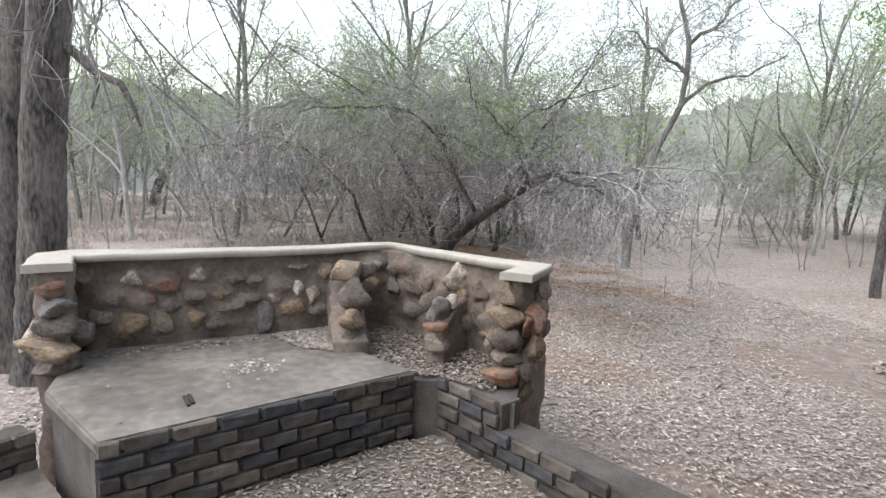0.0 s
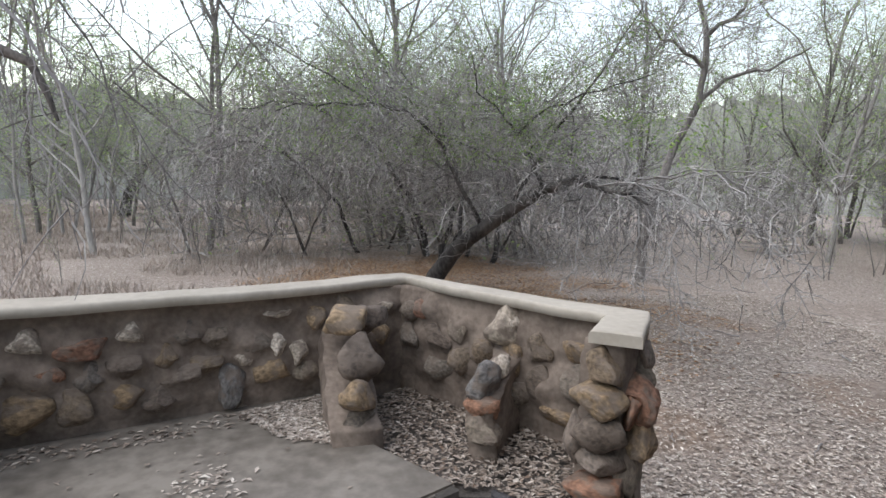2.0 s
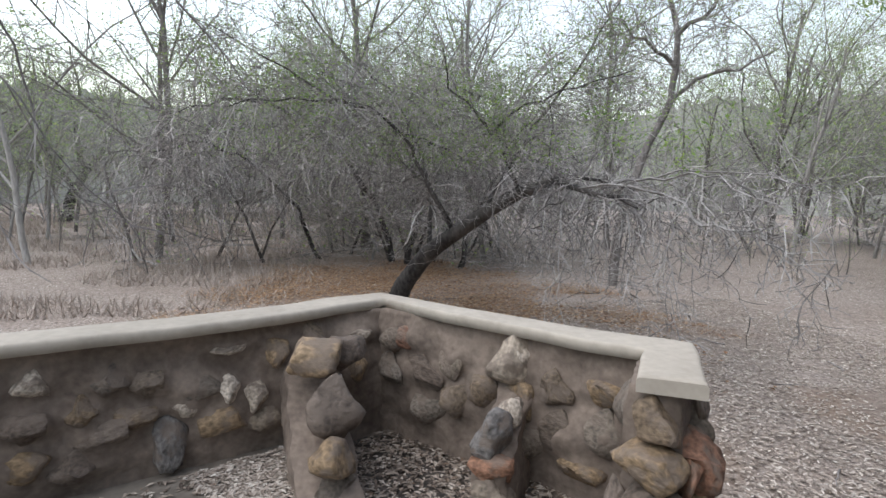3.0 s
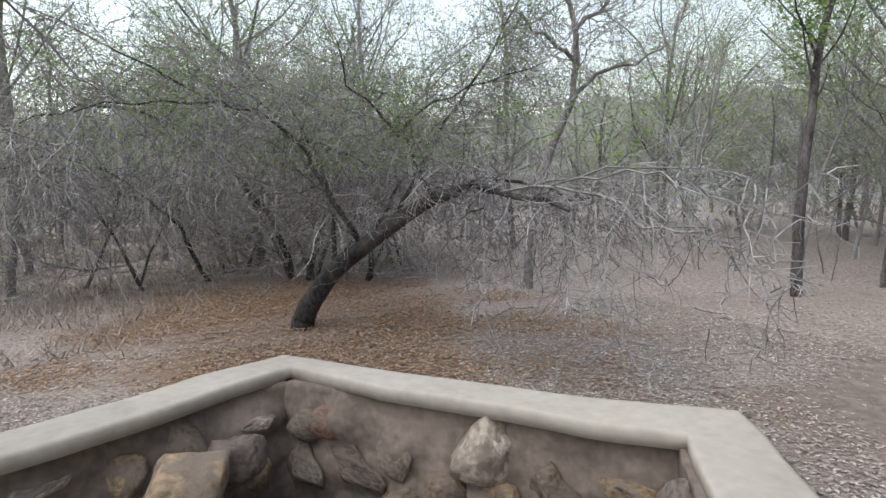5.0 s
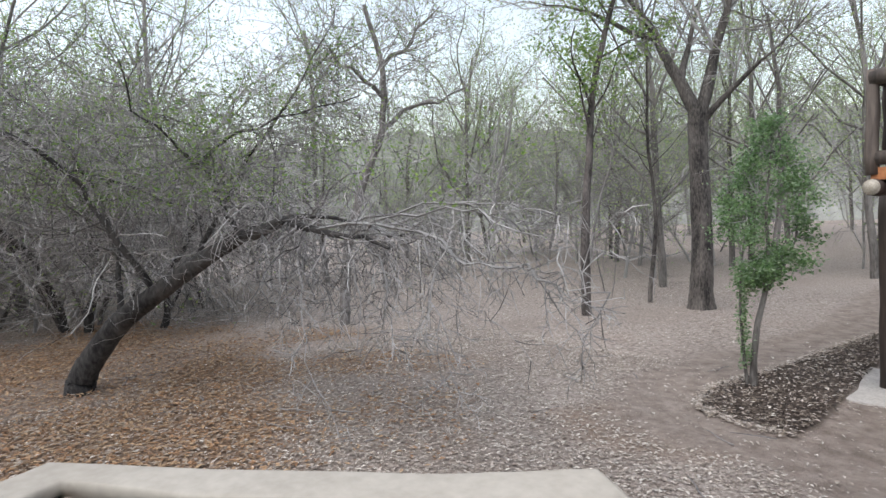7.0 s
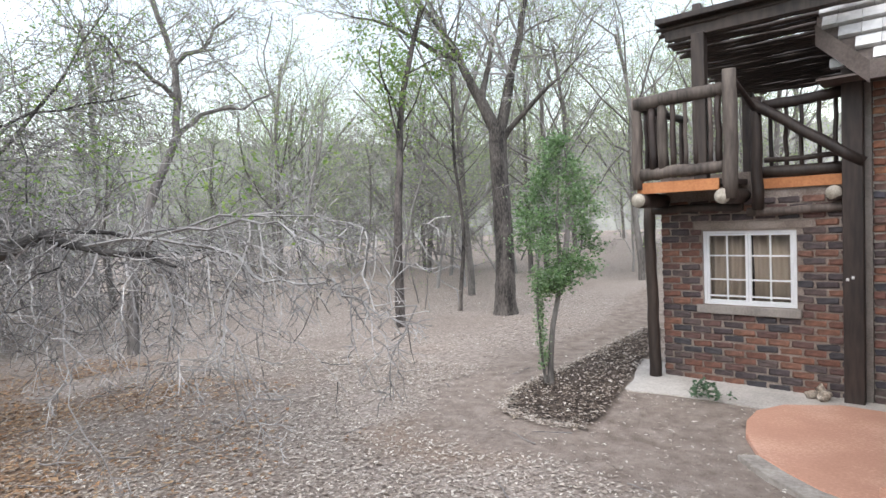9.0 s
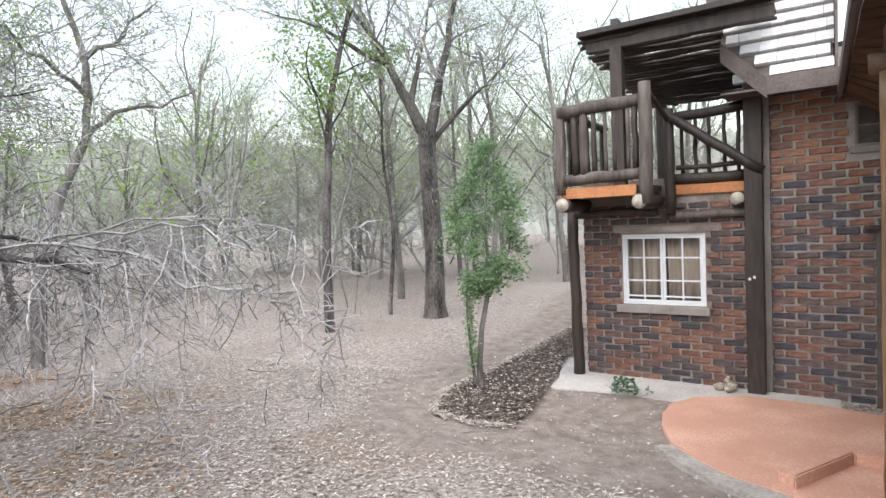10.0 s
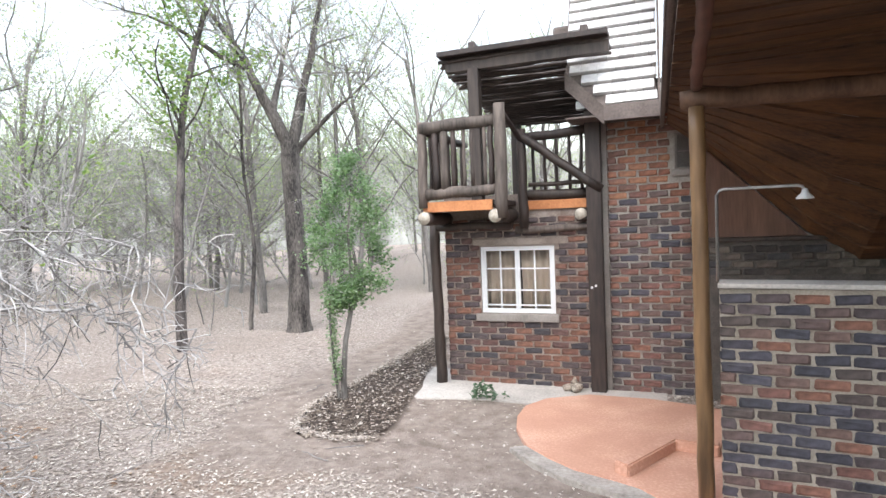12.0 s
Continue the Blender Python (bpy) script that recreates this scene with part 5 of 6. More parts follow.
plant_tree("woodland_tree", FOREST[2], pose(-7.4, 11.6, 0, 0, 0, 80), "slender grey dry-season tree with sparse leaves in the bush", "woodland trees")
plant_tree("woodland_tree", FOREST[1], pose(-4.4, 15.4, 0, 0, 0, 150), "slender grey dry-season tree with sparse leaves in the bush", "woodland trees")
plant_tree("woodland_tree", FOREST[4], pose(-11.0, 16.5, 0, 0, 0, 190), "slender grey dry-season tree with sparse leaves in the bush", "woodland trees")


def limb_line(r, pts, r0, r1, wob=0.03):
    """A limb through the given points, bent a little between them and tapering."""
    pts = [Vector(p) for p in pts]
    fine = []
    for a, b in zip(pts, pts[1:]):
        for k in range(3):
            off = wob if k else 0.0
            fine.append(a.lerp(b, k / 3) + Vector((r.gauss(0, off), r.gauss(0, off), r.gauss(0, off))))
    fine.append(pts[-1])
    return fine, [r0 + (r1 - r0) * i / (len(fine) - 1) for i in range(len(fine))]


def sprout(r, out, line, rad, count, length, level, top, spec, start=0.0, droop=0.0, girth=0.3, most=0.014):
    """Side shoots along a limb."""
    for k in range(count):
        i = min(len(line) - 2, int((start + (1 - start) * (k + r.random()) / count) * (len(line) - 1)))
        axis = (line[i + 1] - line[i]).normalized()
        side = axis.orthogonal().normalized()
        side.rotate(Matrix.Rotation(r.uniform(0, 6.28), 3, axis))
        a = radians(r.uniform(25, 85))
        d = axis * math.cos(a) + side * math.sin(a) + Vector((0, 0, -droop))
        grow(r, out, line[i].lerp(line[i + 1], r.random()), d, r.uniform(*length), min(most, max(0.006, rad[i] * girth)), level, top, spec)


def crooked_tree():
    """The low tree whose trunk leans out and arches into a long limb that reaches over the clearing."""
    r = random.Random(33)
    wood, dark, pale = [], [], []
    trunk = [Vector(p) for p in ((-7.62, 0.53, -0.12), (-7.5, 0.6, 0.25), (-7.32, 0.74, 0.53), (-7.02, 0.95, 0.89), (-6.57, 1.27, 1.24), (-6.07, 1.62, 1.6), (-5.58, 1.97, 1.93))]
    wood.append((trunk, [0.19, 0.16, 0.145, 0.13, 0.115, 0.1, 0.09], 0))
    spec = dict(SPEC, kids=(6, 7, 5, 3, 3), seg=(0.5, 0.35, 0.14, 0.1, 0.1), lift=(0, 0.0, -0.01, -0.025, -0.02), angle=(30, 80), ratio=(0.6, 0.62, 0.62, 0.6, 0.5), thin=0.0042, wob=(0.06, 0.14, 0.2, 0.26, 0.28))
    spec["from"] = (0.1, 0.15, 0.1, 0.1, 0.1)
    hang = dict(spec, lift=(0, 0.0, -0.07, -0.07, -0.05))
    # the arching limb and its fork; the pale outer boughs that hang over the clearing
    for pts, r0, r1, n, ln, sp, store in (
            ([(-5.58, 1.97, 1.93), (-4.68, 2.06, 2.07), (-4.28, 2.11, 2.0), (-3.55, 2.19, 1.9), (-3.02, 2.25, 1.8)], 0.075, 0.012, 35, (0.5, 1.5), hang, dark),
            ([(-5.3, 1.98, 2.0), (-4.7, 2.3, 2.12), (-4.1, 2.6, 2.02), (-3.5, 2.9, 1.9)], 0.036, 0.007, 35, (0.5, 1.4), hang, dark),
            ([(-4.28, 2.11, 1.99), (-3.17, 2.23, 2.02), (-2.38, 2.32, 1.87), (-2.15, 2.34, 1.68), (-1.7, 2.4, 1.67), (-1.4, 2.43, 1.58), (-1.22, 2.45, 1.46), (-0.96, 2.48, 1.52)], 0.02, 0.004, 14, (0.25, 0.9), hang, pale),
            ([(-3.55, 2.19, 1.87), (-3.05, 2.24, 2.07), (-2.33, 2.33, 2.14), (-1.85, 2.38, 2.0), (-1.27, 2.44, 1.81)], 0.017, 0.004, 12, (0.25, 0.9), hang, pale),
            ([(-3.3, 2.2, 1.86), (-2.9, 2.1, 1.6), (-2.7, 2.0, 1.25), (-2.45, 1.95, 0.95)], 0.011, 0.003, 8, (0.2, 0.6), hang, pale),
            ([(-4.4, 2.1, 2.0), (-4.05, 1.9, 1.6), (-3.85, 1.8, 1.1), (-3.6, 1.75, 0.6)], 0.012, 0.004, 9, (0.25, 0.8), hang, pale),
            ([(-2.6, 2.3, 1.9), (-2.4, 2.2, 1.5), (-2.25, 2.1, 1.15), (-2.0, 2.1, 0.8)], 0.01, 0.003, 8, (0.2, 0.6), hang, pale),
            ([(-4.0, 2.4, 2.0), (-3.3, 2.9, 2.2), (-2.5, 3.3, 2.15), (-1.9, 3.6, 1.9)], 0.016, 0.004, 12, (0.3, 1.0), hang, pale),
            # upright crooked stem at the arch, and the limbs of the crown
            ([(-5.59, 1.97, 1.93), (-5.6, 1.79, 2.29), (-5.6, 1.76, 2.54), (-5.61, 1.51, 2.72), (-5.61, 1.3, 3.0), (-5.6, 0.9, 3.3), (-5.5, 0.8, 3.8)], 0.036, 0.007, 50, (0.5, 1.4), spec, dark),
            ([(-5.61, 1.51, 2.72), (-5.3, 1.9, 3.1), (-5.0, 2.5, 3.3), (-4.6, 3.1, 3.5)], 0.022, 0.007, 35, (0.5, 1.3), spec, dark),
            ([(-6.57, 1.27, 1.24), (-6.6, 0.9, 1.9), (-6.7, 0.6, 2.6), (-6.9, 0.1, 3.1), (-7.2, -0.7, 3.4), (-7.3, -1.6, 3.9), (-7.3, -2.6, 4.4)], 0.043, 0.007, 92, (0.6, 1.7), spec, dark),
            ([(-7.54, 0.47, 2.9), (-7.2, 0.86, 2.75), (-6.7, 1.3, 2.5), (-6.2, 1.6, 2.3)], 0.036, 0.007, 37, (0.5, 1.3), hang, dark),
            ([(-6.07, 1.62, 1.6), (-5.9, 1.9, 2.3), (-5.7, 2.4, 3.1), (-5.5, 2.9, 3.9), (-5.4, 3.3, 4.6)], 0.036, 0.007, 50, (0.6, 1.6), spec, dark),
            ([(-7.02, 0.95, 0.89), (-7.5, 1.1, 1.7), (-7.9, 1.0, 2.6), (-8.1, 0.6, 3.4), (-8.3, 0.0, 4.1)], 0.043, 0.007, 67, (0.6, 1.7), spec, dark),
            ([(-6.9, 0.1, 3.1), (-6.3, -0.5, 3.2), (-5.8, -1.1, 3.1), (-5.4, -1.9, 2.9)], 0.025, 0.007, 67, (0.5, 1.5), hang, dark)):
        line, rad = limb_line(r, pts, r0, r1)
        (wood if r0 > 0.02 and store is dark else store).append((line, rad, 1 if store is dark else 2))
        sprout(r, store, line, rad, n, ln, 2, 4, sp, 0.08, 0.25 if sp is hang else 0.0, 0.26, 0.011)
    a, _, _ = split_tree(wood, 1)
    _, b, tips = split_tree(dark, 0)
    _, c, tips2 = split_tree(pale, 0)
    v, f = leaves_data(r, tips, 34000, 0.07, 0.019, lambda p: p.z > 2.3 and noise.noise(p * 1.1) > -0.12)
    # a few thick clumps of fresh leaves
    clumps = [(-7.42, -0.75, 3.45), (-7.4, -1.05, 3.6), (-7.4, -0.6, 3.3), (-3.2, 2.25, 2.6), (-2.3, 2.4, 2.35), (-1.9, 2.4, 2.7), (-3.8, 2.2, 2.75), (-5.4, 1.5, 3.5), (-4.6, 1.2, 3.0)]
    near = [p + Vector((r.gauss(0, 0.18), r.gauss(0, 0.2), r.gauss(0, 0.14))) for p in map(Vector, clumps) for _ in range(12)]
    v2, f2 = leaves_data(r, near, 700, 0.09, 0.022)
    f += [tuple(i + len(v) for i in q) for q in f2]
    return [("trunk", mesh_from("trunk", a[0], a[1], BLACK_BARK)), ("crown", mesh_from("crown", b[0], b[1], MID_TWIG, False)),
            ("twig_spray", mesh_from("twig_spray", c[0], c[1], TWIG, False)), ("leaves", mesh_from("leaves", v + v2, f, BRIGHT, False))]


plant_tree("crooked_tree", crooked_tree(), Matrix.Identity(4), "crooked low tree with an arching limb and tangled grey twigs")


def bent_tree(stem, r0, r1, limbs, leaf_count, bark, seed):
    """A tree along a given crooked stem, with a few limbs, twigs and sparse leaves."""
    r = random.Random(seed)
    wood, twig = [], []
    spec = dict(SPEC, kids=(6, 6, 6, 5, 4), angle=(25, 70), thin=0.005)
    spec["from"] = (0.1, 0.2, 0.1, 0.1, 0.1)
    line, rad = limb_line(r, stem, r0, r1, 0.03)
    wood.append((line, rad, 1))
    for pts, a, b in limbs:
        lb, rb = limb_line(r, pts, a, b, 0.05)
        wood.append((lb, rb, 1))
        sprout(r, twig, lb, rb, 26, (0.6, 1.8), 2, 4, spec, 0.15, 0.0, 0.3, 0.016)
    sprout(r, twig, line, rad, 16, (0.6, 1.6), 2, 4, spec, 0.6, 0.0, 0.2, 0.014)
    a, _, _ = split_tree(wood, 1)
    _, b, tips = split_tree(twig, 0, 4)
    v, f = leaves_data(r, tips, leaf_count, 0.1, 0.028)
    return [("trunk", mesh_from("trunk", a[0], a[1], bark)), ("crown", mesh_from("crown", b[0], b[1], TWIG, False)), ("leaves", mesh_from("leaves", v, f, LEAF, False))]


plant_tree("leaning_tree", bent_tree([(0, 0, -0.1), (0.2, 0.45, 1.2), (0.4, 1.2, 2.4), (0.5, 1.9, 3.1)], 0.3, 0.14,
                                     [([(0.4, 1.2, 2.4), (0.5, 0.9, 4.2), (0.4, 1.1, 6.0), (0.5, 0.8, 8.0)], 0.13, 0.04), ([(0.5, 1.9, 3.1), (0.6, 2.6, 4.6), (0.5, 2.8, 6.4)], 0.11, 0.03),
                                      ([(0.3, 0.7, 1.6), (0.4, -0.4, 3.2), (0.3, -0.9, 5.4), (0.2, -0.8, 7.4)], 0.1, 0.03)], 900, BLACK_BARK, 71),
           pose(-28.5, -12.2, 0), "dark leaning tree in the dry grass")
plant_tree("pale_tree", bent_tree([(0, 0, -0.1), (0.1, 0.1, 1.5), (0.2, 0.4, 2.6), (0.3, 0.75, 3.4), (0.35, 0.95, 4.3), (0.3, 0.95, 5.2), (0.2, 0.7, 6.2)], 0.1, 0.045,
                                  [([(0.32, 0.8, 3.6), (0.4, 1.4, 4.2), (0.5, 2.3, 4.4), (0.5, 3.2, 4.9)], 0.05, 0.015), ([(0.35, 0.95, 4.4), (0.4, 0.2, 4.9), (0.5, -0.6, 5.2)], 0.05, 0.015),
                                   ([(0.3, 0.95, 5.0), (0.4, 1.7, 5.6), (0.5, 2.4, 6.4)], 0.05, 0.015)], 2600, BARK, 72),
           pose(-8.6, 5.2, 0), "pale-barked bent tree behind the crooked tree")


def old_thorn_tree():
    """The many-stemmed dark tree behind, whose boughs hang to the ground like a curtain."""
    r = random.Random(61)
    wood, twig = [], []
    hang = dict(SPEC, kids=(6, 7, 5, 3, 3), seg=(0.5, 0.35, 0.22, 0.15, 0.12), lift=(0, 0.0, -0.15, -0.13, -0.1), angle=(20, 70), ratio=(0.6, 0.6, 0.65, 0.6, 0.5), thin=0.006, wob=(0.06, 0.12, 0.17, 0.24, 0.28))
    hang["from"] = (0.1, 0.15, 0.1, 0.1, 0.1)
    stems = [[(-12.3, 1.5, -0.1), (-12.1, 1.75, 1.2), (-11.6, 1.5, 2.6), (-11.2, 0.9, 3.5), (-10.8, 0.1, 4.1), (-10.5, -0.8, 4.3)],
             [(-11.6, 2.7, -0.1), (-11.5, 2.8, 0.9), (-11.2, 3.2, 1.8), (-10.8, 3.8, 2.8), (-10.4, 4.5, 3.4)],
             [(-12.8, 1.2, -0.1), (-12.6, 0.7, 1.6), (-12.2, -0.2, 2.9), (-11.8, -1.4, 3.6), (-11.4, -2.7, 3.8), (-11.0, -3.6, 3.4)],
             [(-13.5, -0.6, -0.1), (-13.2, -1.2, 1.4), (-12.6, -2.2, 2.4), (-12.0, -3.2, 2.9), (-11.4, -4.2, 2.6)],
             [(-12.0, 1.7, 1.3), (-11.4, 2.2, 2.6), (-10.9, 2.0, 3.6), (-10.3, 1.6, 4.4)],
             [(-12.6, 2.2, -0.1), (-12.9, 3.0, 1.5), (-13.0, 4.1, 2.6), (-12.6, 5.3, 3.2)]]
    for i, pts in enumerate(stems):
        line, rad = limb_line(r, pts, (0.1, 0.08, 0.085, 0.06, 0.055, 0.06)[i], 0.012, 0.07)
        wood.append((line, rad, 1))
        sprout(r, twig, line, rad, 85, (0.9, 2.8), 2, 4, hang, 0.3, 0.1, 0.25, 0.016)
    a, _, _ = split_tree(wood, 1)
    _, b, tips = split_tree(twig, 0)
    v, f = leaves_data(r, tips, 22000, 0.1, 0.022, lambda p: p.z > 2.6 and noise.noise(p * 0.9) > -0.1)
    return [("trunk", mesh_from("trunk", a[0], a[1], BLACK_BARK)), ("crown", mesh_from("crown", b[0], b[1], THORN_TWIG, False)), ("leaves", mesh_from("leaves", v, f, LEAF, False))]


plant_tree("thorn_tree", old_thorn_tree(), Matrix.Identity(4), "dark many-stemmed thorn tree with twigs hanging to the ground")

# tangled thicket round the thorn tree
THICK = [tree_meshes(300 + i, 2.6, 0.035, 3, dict(BUSHY, lift=(0.0, -0.02, -0.05, -0.06, 0)), 220, LEAF, DARK_BARK, THORN_TWIG, (0.3 * (i - 1), 0.2), 0, 0.04, 0.1, 3) for i in range(3)]
rt = random.Random(8)
for i in range(16):
    x, y = -12.8 - 3.4 * rt.random(), -4.4 + 9.0 * rt.random()
    plant_tree("thicket_bush", THICK[i % 3], pose(x, y, 0, 0, 0, rt.uniform(0, 360)) @ Matrix.Scale(rt.uniform(0.8, 1.35), 4), "dense thicket of leafless grey twigs", "thicket", "bush")


def green_bush():
    """The slim evergreen by the path, leaves down its stems."""
    r = random.Random(14)
    out = []
    out.append(([Vector(p) for p in ((0, 0, -0.05), (0.01, 0, 0.3), (0.05, 0.02, 0.7), (0.14, 0.06, 1.1), (0.16, 0.07, 1.5), (0.14, 0.06, 2.0), (0.2, 0.08, 2.6))], [0.045, 0.036, 0.032, 0.028, 0.022, 0.016, 0.008], 0))
    out.append(([Vector(p) for p in ((-0.05, -0.02, -0.05), (-0.09, -0.03, 0.4), (-0.12, -0.04, 0.9), (-0.1, -0.03, 1.4), (-0.04, 0, 1.9))], [0.02, 0.017, 0.014, 0.012, 0.007], 0))
    out.append(([Vector(p) for p in ((0.14, 0.06, 1.1), (0.3, 0.12, 1.3), (0.42, 0.16, 1.6), (0.46, 0.18, 2.0))], [0.018, 0.014, 0.01, 0.006], 0))
    spec = dict(SPEC, kids=(5, 5, 4, 3, 3), lift=(0, 0.06, 0.03, 0, 0), ratio=(0.5, 0.5, 0.5, 0.5, 0.5), seg=(0.1, 0.1, 0.08, 0.06, 0.06))
    clumps = []
    while len(clumps) < 62:
        p = Vector((r.uniform(-1, 1), r.uniform(-1, 1), r.uniform(-1, 1)))
        if p.length > 1 or p.length < 0.35:
            continue
        w = 0.5 if p.z < 0.1 else 0.5 - 0.36 * (p.z - 0.1)
        c_ = Vector((0.16 + p.x * w, 0.07 + p.y * w * 0.8, 1.98 + p.z * 1.0))
        clumps.append(c_)
        near = min((q for pts, _, _ in out[:3] for q in pts), key=lambda q: (q - c_).length)
        grow(r, out, near.copy(), c_ - near, (c_ - near).length * 1.05, 0.007, 2, 3, spec)
    a, b, tips = split_tree(out, 0)
    v, f = [], []
    for c_ in clumps:
        v2, f2 = leaves_data(r, [c_ + Vector((r.gauss(0, 0.06), r.gauss(0, 0.06), r.gauss(0, 0.05))) for _ in range(12)], r.randrange(110, 220), 0.055, 0.024)
        f += [tuple(i + len(v) for i in q) for q in f2]
        v += v2
    low = [Vector((-0.06 - 0.06 * k / 40, -0.03, 0.25 + k * 0.03)) for k in range(40)]
    v2, f2 = leaves_data(r, low, 900, 0.035, 0.02)
    f += [tuple(i + len(v) for i in q) for q in f2]
    v += v2
    return [("trunk", mesh_from("trunk", a[0], a[1], BARK)), ("crown", mesh_from("crown", b[0], b[1], TWIG, False)), ("leaves", mesh_from("leaves", v, f, SHRUB, False))]


plant_tree("evergreen_bush", green_bush(), pose(-1.36, 5.95, 0.02, 0, 0, 20), "small bright green leafy tree in the mulched bed", "", "bush")

# ---- leaf litter ----
rl = np.random.RandomState(3)


def spots_on_ground(n, x0, x1, y0, y1, keep):
    x, y = rl.uniform(x0, x1, n), rl.uniform(y0, y1, n)
    k = keep(x, y) & ~inside(x, y, [(-1.0, -0.57), (0.24, 0.52), (1.9, 0.75), (9, 4), (9, -6), (0.6, -6), (-0.1, -2.95)])
    x, y = x[k], y[k]
    return np.stack([x, y, 0 * x], -1)


def litter_keep(x, y):
    b, f, m = soil_at(x, y)
    return rl.uniform(0, 1, x.shape) > 0.93 * np.maximum(np.maximum(b, m), 0.9 * f)


s1 = spots_on_ground(120000, -7, 3.2, -3.5, 6.5, litter_keep)
s2 = spots_on_ground(60000, -13, 3, -7, 14, litter_keep)
scatter_leaves("leaf_litter", np.concatenate([s1, s2]), LITTER, "pale dry fallen leaves all over the ground", (0.01, 0.03), seed=2)
s3 = spots_on_ground(80000, -13, -2.5, -3.2, 4.8, lambda x, y: rl.uniform(0, 1, x.shape) < soil_at(x, y)[1])
scatter_leaves("orange_leaf_litter", s3, ORANGE_LITTER, "orange-brown fallen leaves under the crooked tree", seed=3)
s4 = spots_on_ground(9000, -1.8, -0.3, 4.6, 9.8, lambda x, y: inside(x, y, BED))
s4[:, 2] += 0.03
bed_fall = spots_on_ground(2600, -1.8, -0.3, 4.6, 9.8, lambda x, y: inside(x, y, BED))
bed_fall[:, 2] += 0.035
scatter_leaves("bed_mulch", s4, MULCH, "dark bark mulch in the planting bed", (0.012, 0.035), 4)


rim = []
for (ax, ay), (bx, by) in zip(BED[8:] + BED[:3], BED[9:] + BED[:4]):
    k = int(700 * math.hypot(bx - ax, by - ay))
    t = rl.uniform(0, 1, k)
    rim.append(np.stack([ax + (bx - ax) * t + rl.normal(0, 0.05, k), ay + (by - ay) * t + rl.normal(0, 0.05, k), np.full(k, 0.012)], -1))
scatter_leaves("bed_rim_litter", np.concatenate(rim + [bed_fall]), LITTER, "pale dry leaves blown against the bed's edge", (0.012, 0.032), 9)


def on_poly(n, poly, z):
    xs, ys = [p[0] for p in poly], [p[1] for p in poly]
    x, y = rl.uniform(min(xs), max(xs), n), rl.uniform(min(ys), max(ys), n)
    k = inside(x, y, poly)
    return np.stack([x[k], y[k], np.full(k.sum(), z)], -1)


pit = on_poly(22000, [(0.56, -0.26), (1.8, 0.55), (3.5, 1.2), (3.5, -2.0), (1.4, -2.1), (0.6, -0.5)], FLOOR_Z)
seat = on_poly(7000, [(-0.78, -0.56), (0.2, 0.28), (0.8, 0.0), (0.5, -0.3), (0.45, -0.5), (0.0, -0.8), (-0.6, -0.85)], SEAT_Z - 0.03)
heap = on_poly(4200, [(-0.6, -1.0), (0.1, -0.98), (0.0, -1.25), (-0.35, -1.5)], SEAT_Z + 0.02)
edge = on_poly(1100, [(-0.42, -1.3), (-0.2, -1.35), (0.28, -2.6), (0.08, -2.6)], SEAT_Z + 0.02)
few = on_poly(60, [(-0.2, -1.4), (0.5, -0.7), (1.3, -1.95), (0.4, -2.5)], SEAT_Z + 0.02)
clump = np.stack([rl.normal(0.42, 0.09, 110), rl.normal(-1.5, 0.09, 110), np.full(110, SEAT_Z + 0.02)], -1)
scatter_leaves("terrace_litter", np.concatenate([pit, seat, edge, few]), TERRACE_LITTER, "pale dry leaves gathered on the terrace and bench", (0.009, 0.024), 5)
scatter_leaves("bench_litter", np.concatenate([heap, clump]), LITTER, "heap of pale dry leaves swept against the seat divider", (0.009, 0.022), 15)


def grass_blades(n, seed):
    r = np.random.RandomState(seed)
    x, y = -7 - 33 * r.random_sample(n) ** 1.2, r.uniform(-24, 1, n)
    k = (y < (-9 - x) * 0.3 - 2.4 + r.normal(0, 1.0, n)) & (wave(x, y, 1.1, 40) > -0.5)
    x, y = x[k], y[k]
    n = len(x)
    h = r.uniform(0.05, 0.24, n)
    a = r.uniform(0, 6.28, n)
    w = 0.008 + 0.008 * r.random_sample(n)
    lx, ly = r.normal(0, 0.1, n), r.normal(0, 0.1, n)
    p0 = np.stack([x - w * np.cos(a), y - w * np.sin(a), 0 * x - 0.02], -1)
    p1 = np.stack([x + w * np.cos(a), y + w * np.sin(a), 0 * x - 0.02], -1)
    p2 = np.stack([x + lx, y + ly, h], -1)
    v = np.stack([p0, p1, p2], 1).reshape(-1, 3)
    f = np.arange(n * 3).reshape(-1, 3)
    me = bpy.data.meshes.new("dry_grass")
    me.from_pydata(v.tolist(), [], f.tolist())
    me.materials.append(GRASS)
    tagged(new("dry_grass", me), "thin dry pinkish grass between the bushes", "grass", kind="stuff")


grass_blades(90000, 6)

# thin saplings in the open ground
SAPLING = [tree_meshes(400 + i, 1.3, 0.013, 2, dict(LOW, lift=(0.03, 0.08, 0.05, 0, 0), angle=(15, 45), kids=(7, 4, 3, 3, 3), few=5), 60, LEAF, BARK, DARK_TWIG, (0.1 * (i - 1), 0.05), 0, 0.02, 0.05) for i in range(3)]
rs = random.Random(44)
for i in range(34):
    x, y = (rs.uniform(-22, -8.5), rs.uniform(-8, -2.6)) if i < 20 else (rs.uniform(-13, -5.6), rs.uniform(6.5, 12.5))
    plant_tree("sapling", SAPLING[i % 3], pose(x, y, 0, 0, 0, rs.uniform(0, 360)) @ Matrix.Scale(rs.uniform(0.6, 1.3), 4), "thin leafless sapling standing in the litter", "saplings", "sapling")

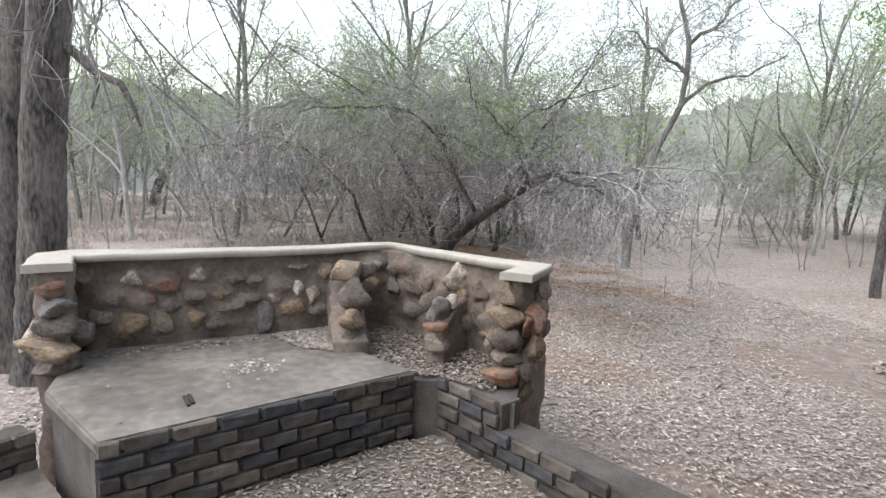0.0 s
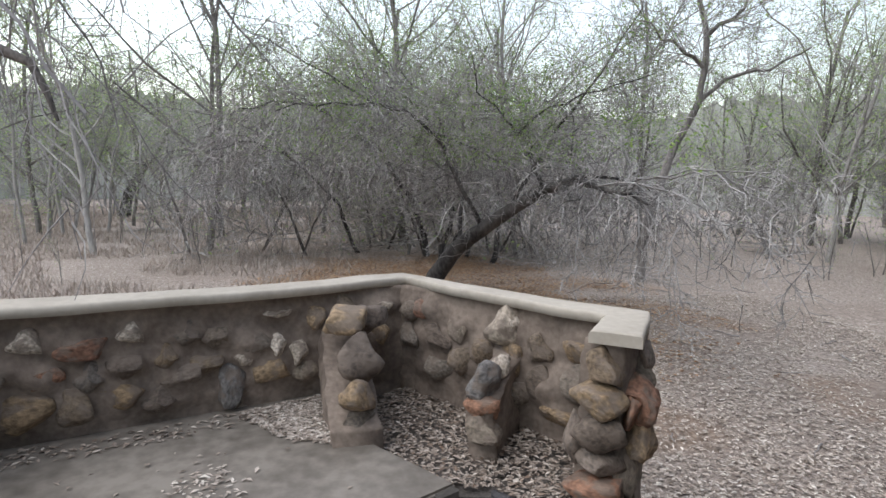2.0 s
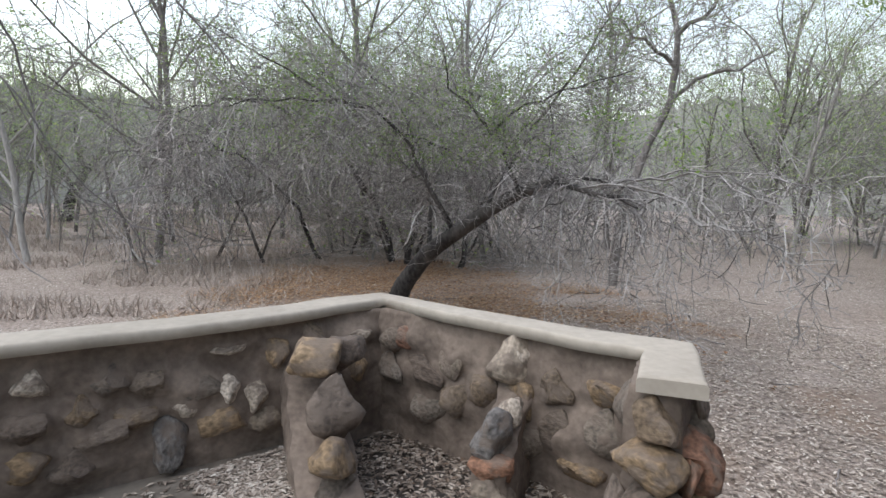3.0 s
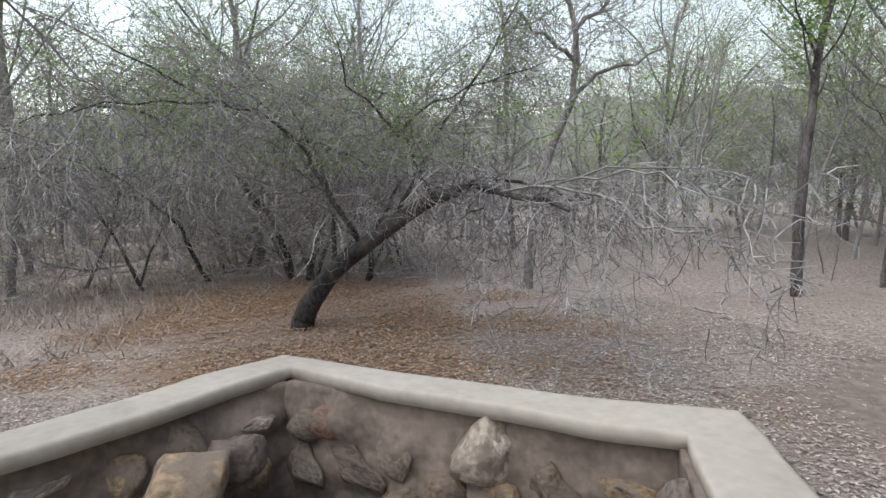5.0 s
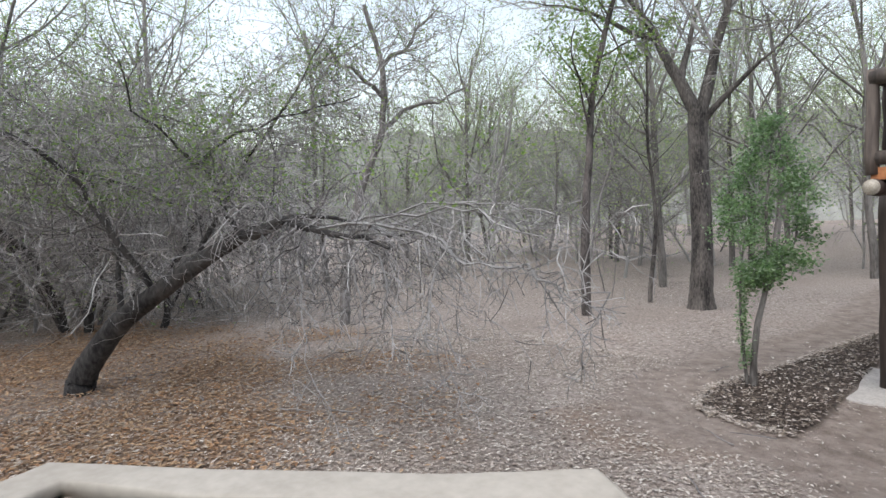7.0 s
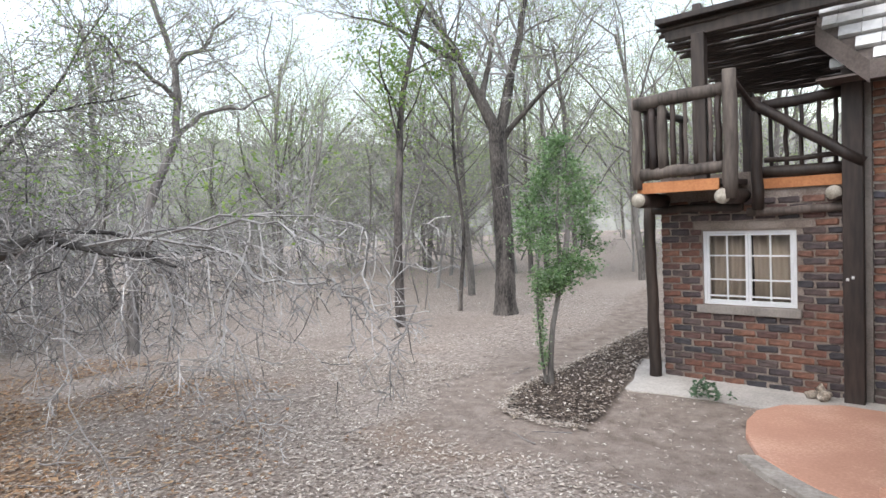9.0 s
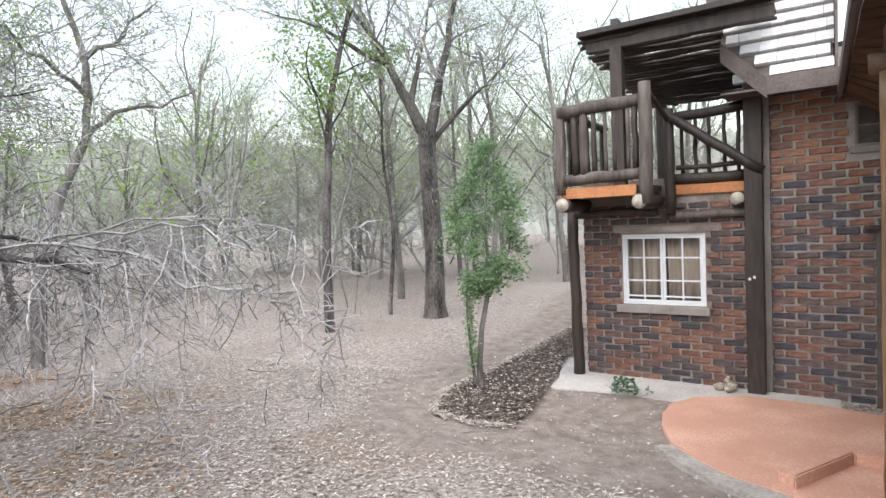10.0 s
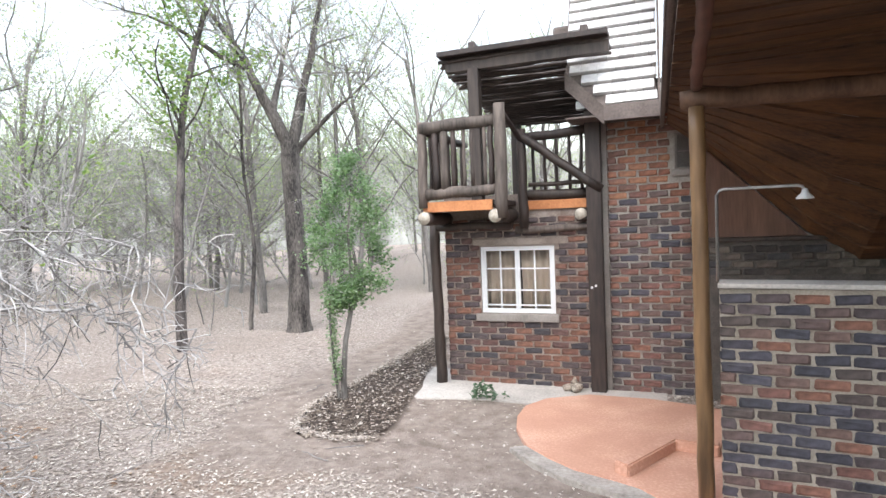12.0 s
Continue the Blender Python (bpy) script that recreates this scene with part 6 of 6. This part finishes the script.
# ---- bed edging, small things ----
re_ = random.Random(3)
edging = anchor("bed_edging", Matrix.Identity(4), "row of pale broken stones edging the planting bed", "stone edging")
chips = [stone_mesh(60 + i, PALE_STONE) for i in range(3)]
for (ax, ay), (bx, by) in zip(BED[8:] + BED[:3], BED[9:] + BED[:4]):
    n = max(1, int(math.hypot(bx - ax, by - ay) / 0.09))
    for i in range(n):
        f = (i + re_.random()) / n
        ob = new("stone", re_.choice(chips))
        ob.parent = edging
        w = re_.uniform(0.04, 0.13)
        ob.matrix_local = Matrix.LocRotScale((ax + (bx - ax) * f + re_.gauss(0, 0.045), ay + (by - ay) * f + re_.gauss(0, 0.045), 0.01), Euler((re_.uniform(-0.2, 0.2), re_.uniform(-0.2, 0.2), re_.uniform(0, 6))), (w, w * 0.7, 0.035))

plant = anchor("potted_weed", H @ pose(0.72, -0.72, 0.02), "small grey-green plant growing beside the apron", "plant")
v, f = leaves_data(random.Random(2), [Vector((random.Random(i).gauss(0, 0.09), random.Random(i + 50).gauss(0, 0.06), 0.04 + 0.012 * (i % 10))) for i in range(40)], 160, 0.02, 0.03)
ob = new("leaves", mesh_from("leaves", v, f, PLANT, False))
ob.parent = plant
for i, (x, y, w) in enumerate(((1.58, -0.14, 0.16), (1.7, -0.2, 0.2), (1.66, -0.12, 0.12))):
    ob = new("loose_stone", STONES["p"][i])
    ob.matrix_world = H @ Matrix.LocRotScale((x, y, 0.06 + 0.05 * (i == 2)), Euler((0, 0, i)), (w, w * 0.7, 0.11))
    tagged(ob, "pale loose stone lying by the house wall", "stone", "stones by the wall")
hinge = anchor("iron_bracket", pose(0.98, -1.71, SEAT_Z + 0.02, 0, 0, 25), "rusty flat iron bracket lying on the bench", "bracket")
part("strap", box(-0.08, -0.025, 0.0, 0.07, -0.005, 0.012, 0.003), DARK, hinge)
part("strap", box(-0.09, 0.0, 0.0, 0.05, 0.02, 0.012, 0.003), DARK, hinge)


def stick(a, b, r0, seed):
    r = random.Random(seed)
    ob = new("fallen_stick", log_mesh("fallen_stick", (0, 0, 0), Vector(b) - Vector(a), r0, r0 * 0.5, DARK_TWIG, r, 6, 0.012))
    ob.matrix_world = Matrix.Translation(a)
    tagged(ob, "thin grey fallen stick on the leaf litter", "stick", "fallen sticks")


for i in range(40):
    x, y = re_.uniform(-8, 2.2), re_.uniform(0.9, 7)
    if inside(np.array(x), np.array(y), BED) or (x > -0.5 and y > 5):
        continue
    t = re_.uniform(0, 6.28)
    ln = re_.uniform(0.12, 0.5)
    stick((x, y, 0.02), (x + ln * math.cos(t), y + ln * math.sin(t), 0.025), re_.uniform(0.004, 0.01), i)

# ---- brickwork, last ----
def clinker(x, z, r):
    return MIX_BRICK


def upper(x, z, r):
    if z > 2.32 + r.uniform(-0.05, 0.05):
        return RED_BRICK
    return DARK_BRICK


brick_field(wall_window, 0.02, 1.88, 0.0, 2.1, clinker, [(WX0, 0.8, WX1, 1.78), (0.42, 0.82, 1.48, 0.915), (0.39, 1.79, 1.59, 1.87)], seed=1)
brick_field(wall_gable, 2.1, 3.25, 0.0, 3.3, upper, [(2.79, 2.52, 3.17, 3.04)], seed=2)
brick_field(wall_low, 0.03, 1.6, -0.02, 1.56, lambda x, z, r: DARK_BRICK, seed=3)
inner = bpy.data.objects["wall_inner"]
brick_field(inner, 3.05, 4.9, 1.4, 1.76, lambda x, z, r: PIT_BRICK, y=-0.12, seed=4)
# sooty bricks of the bench front and the low terrace wall
m, n = wall_frame(Vector((0.53, -0.47, 0)), Vector((1.47, -1.98, 0)))
m = m @ Matrix.Rotation(math.pi, 4, "Z") @ Matrix.Translation((-n, 0, 0))
front = thing("bench_front", box(0, 0.0, 0.1, n, 0.12, SEAT_Z - 0.053), SOOT_SHADE_MORTAR, "sooty brick front of the cement bench", "masonry", kind="structure", m=m)
brick_field(front, 0, n, FLOOR_Z - 0.065, SEAT_Z + 0.01, lambda x, z, r: PIT_BRICK, length=0.21, height=0.075, joint=0.01, depth=0.03, seed=5)
m, n = wall_frame(Vector((0.5, -0.29, 0)), Vector((1.85, 0.6, 0)))
m2 = m
low = thing("terrace_edge_wall", box(0, 0.0, -0.3, n, 0.2, 0.5), SOOT_SHADE_MORTAR, "low sooty brick wall along the terrace edge", "masonry", kind="structure", m=m2)
brick_field(low, 0, n, FLOOR_Z - 0.03, 0.51, lambda x, z, r: PIT_BRICK, length=0.21, height=0.075, joint=0.01, depth=0.03, seed=6)
brick_field(low, 0, 0.55, 0.515, SEAT_Z - 0.01, lambda x, z, r: PIT_BRICK, length=0.21, height=0.075, joint=0.01, depth=0.03, seed=7)
part("upper_course", box(0, 0.0, 0.5, 0.56, 0.17, SEAT_Z - 0.04, 0.01), SOOT_SHADE_MORTAR, low)
m, n = wall_frame(Vector((2.0, -3.7, 0)), Vector((0.78, -2.6, 0)))
low_left = thing("terrace_edge_wall", box(0, 0.0, -0.3, n, 0.2, 0.47), SOOT_SHADE_MORTAR, "low sooty brick wall at the bench's far end", "masonry", kind="structure", m=m)
brick_field(low_left, 0, n, FLOOR_Z - 0.03, 0.5, lambda x, z, r: PIT_BRICK, length=0.21, height=0.075, joint=0.01, depth=0.03, seed=8)
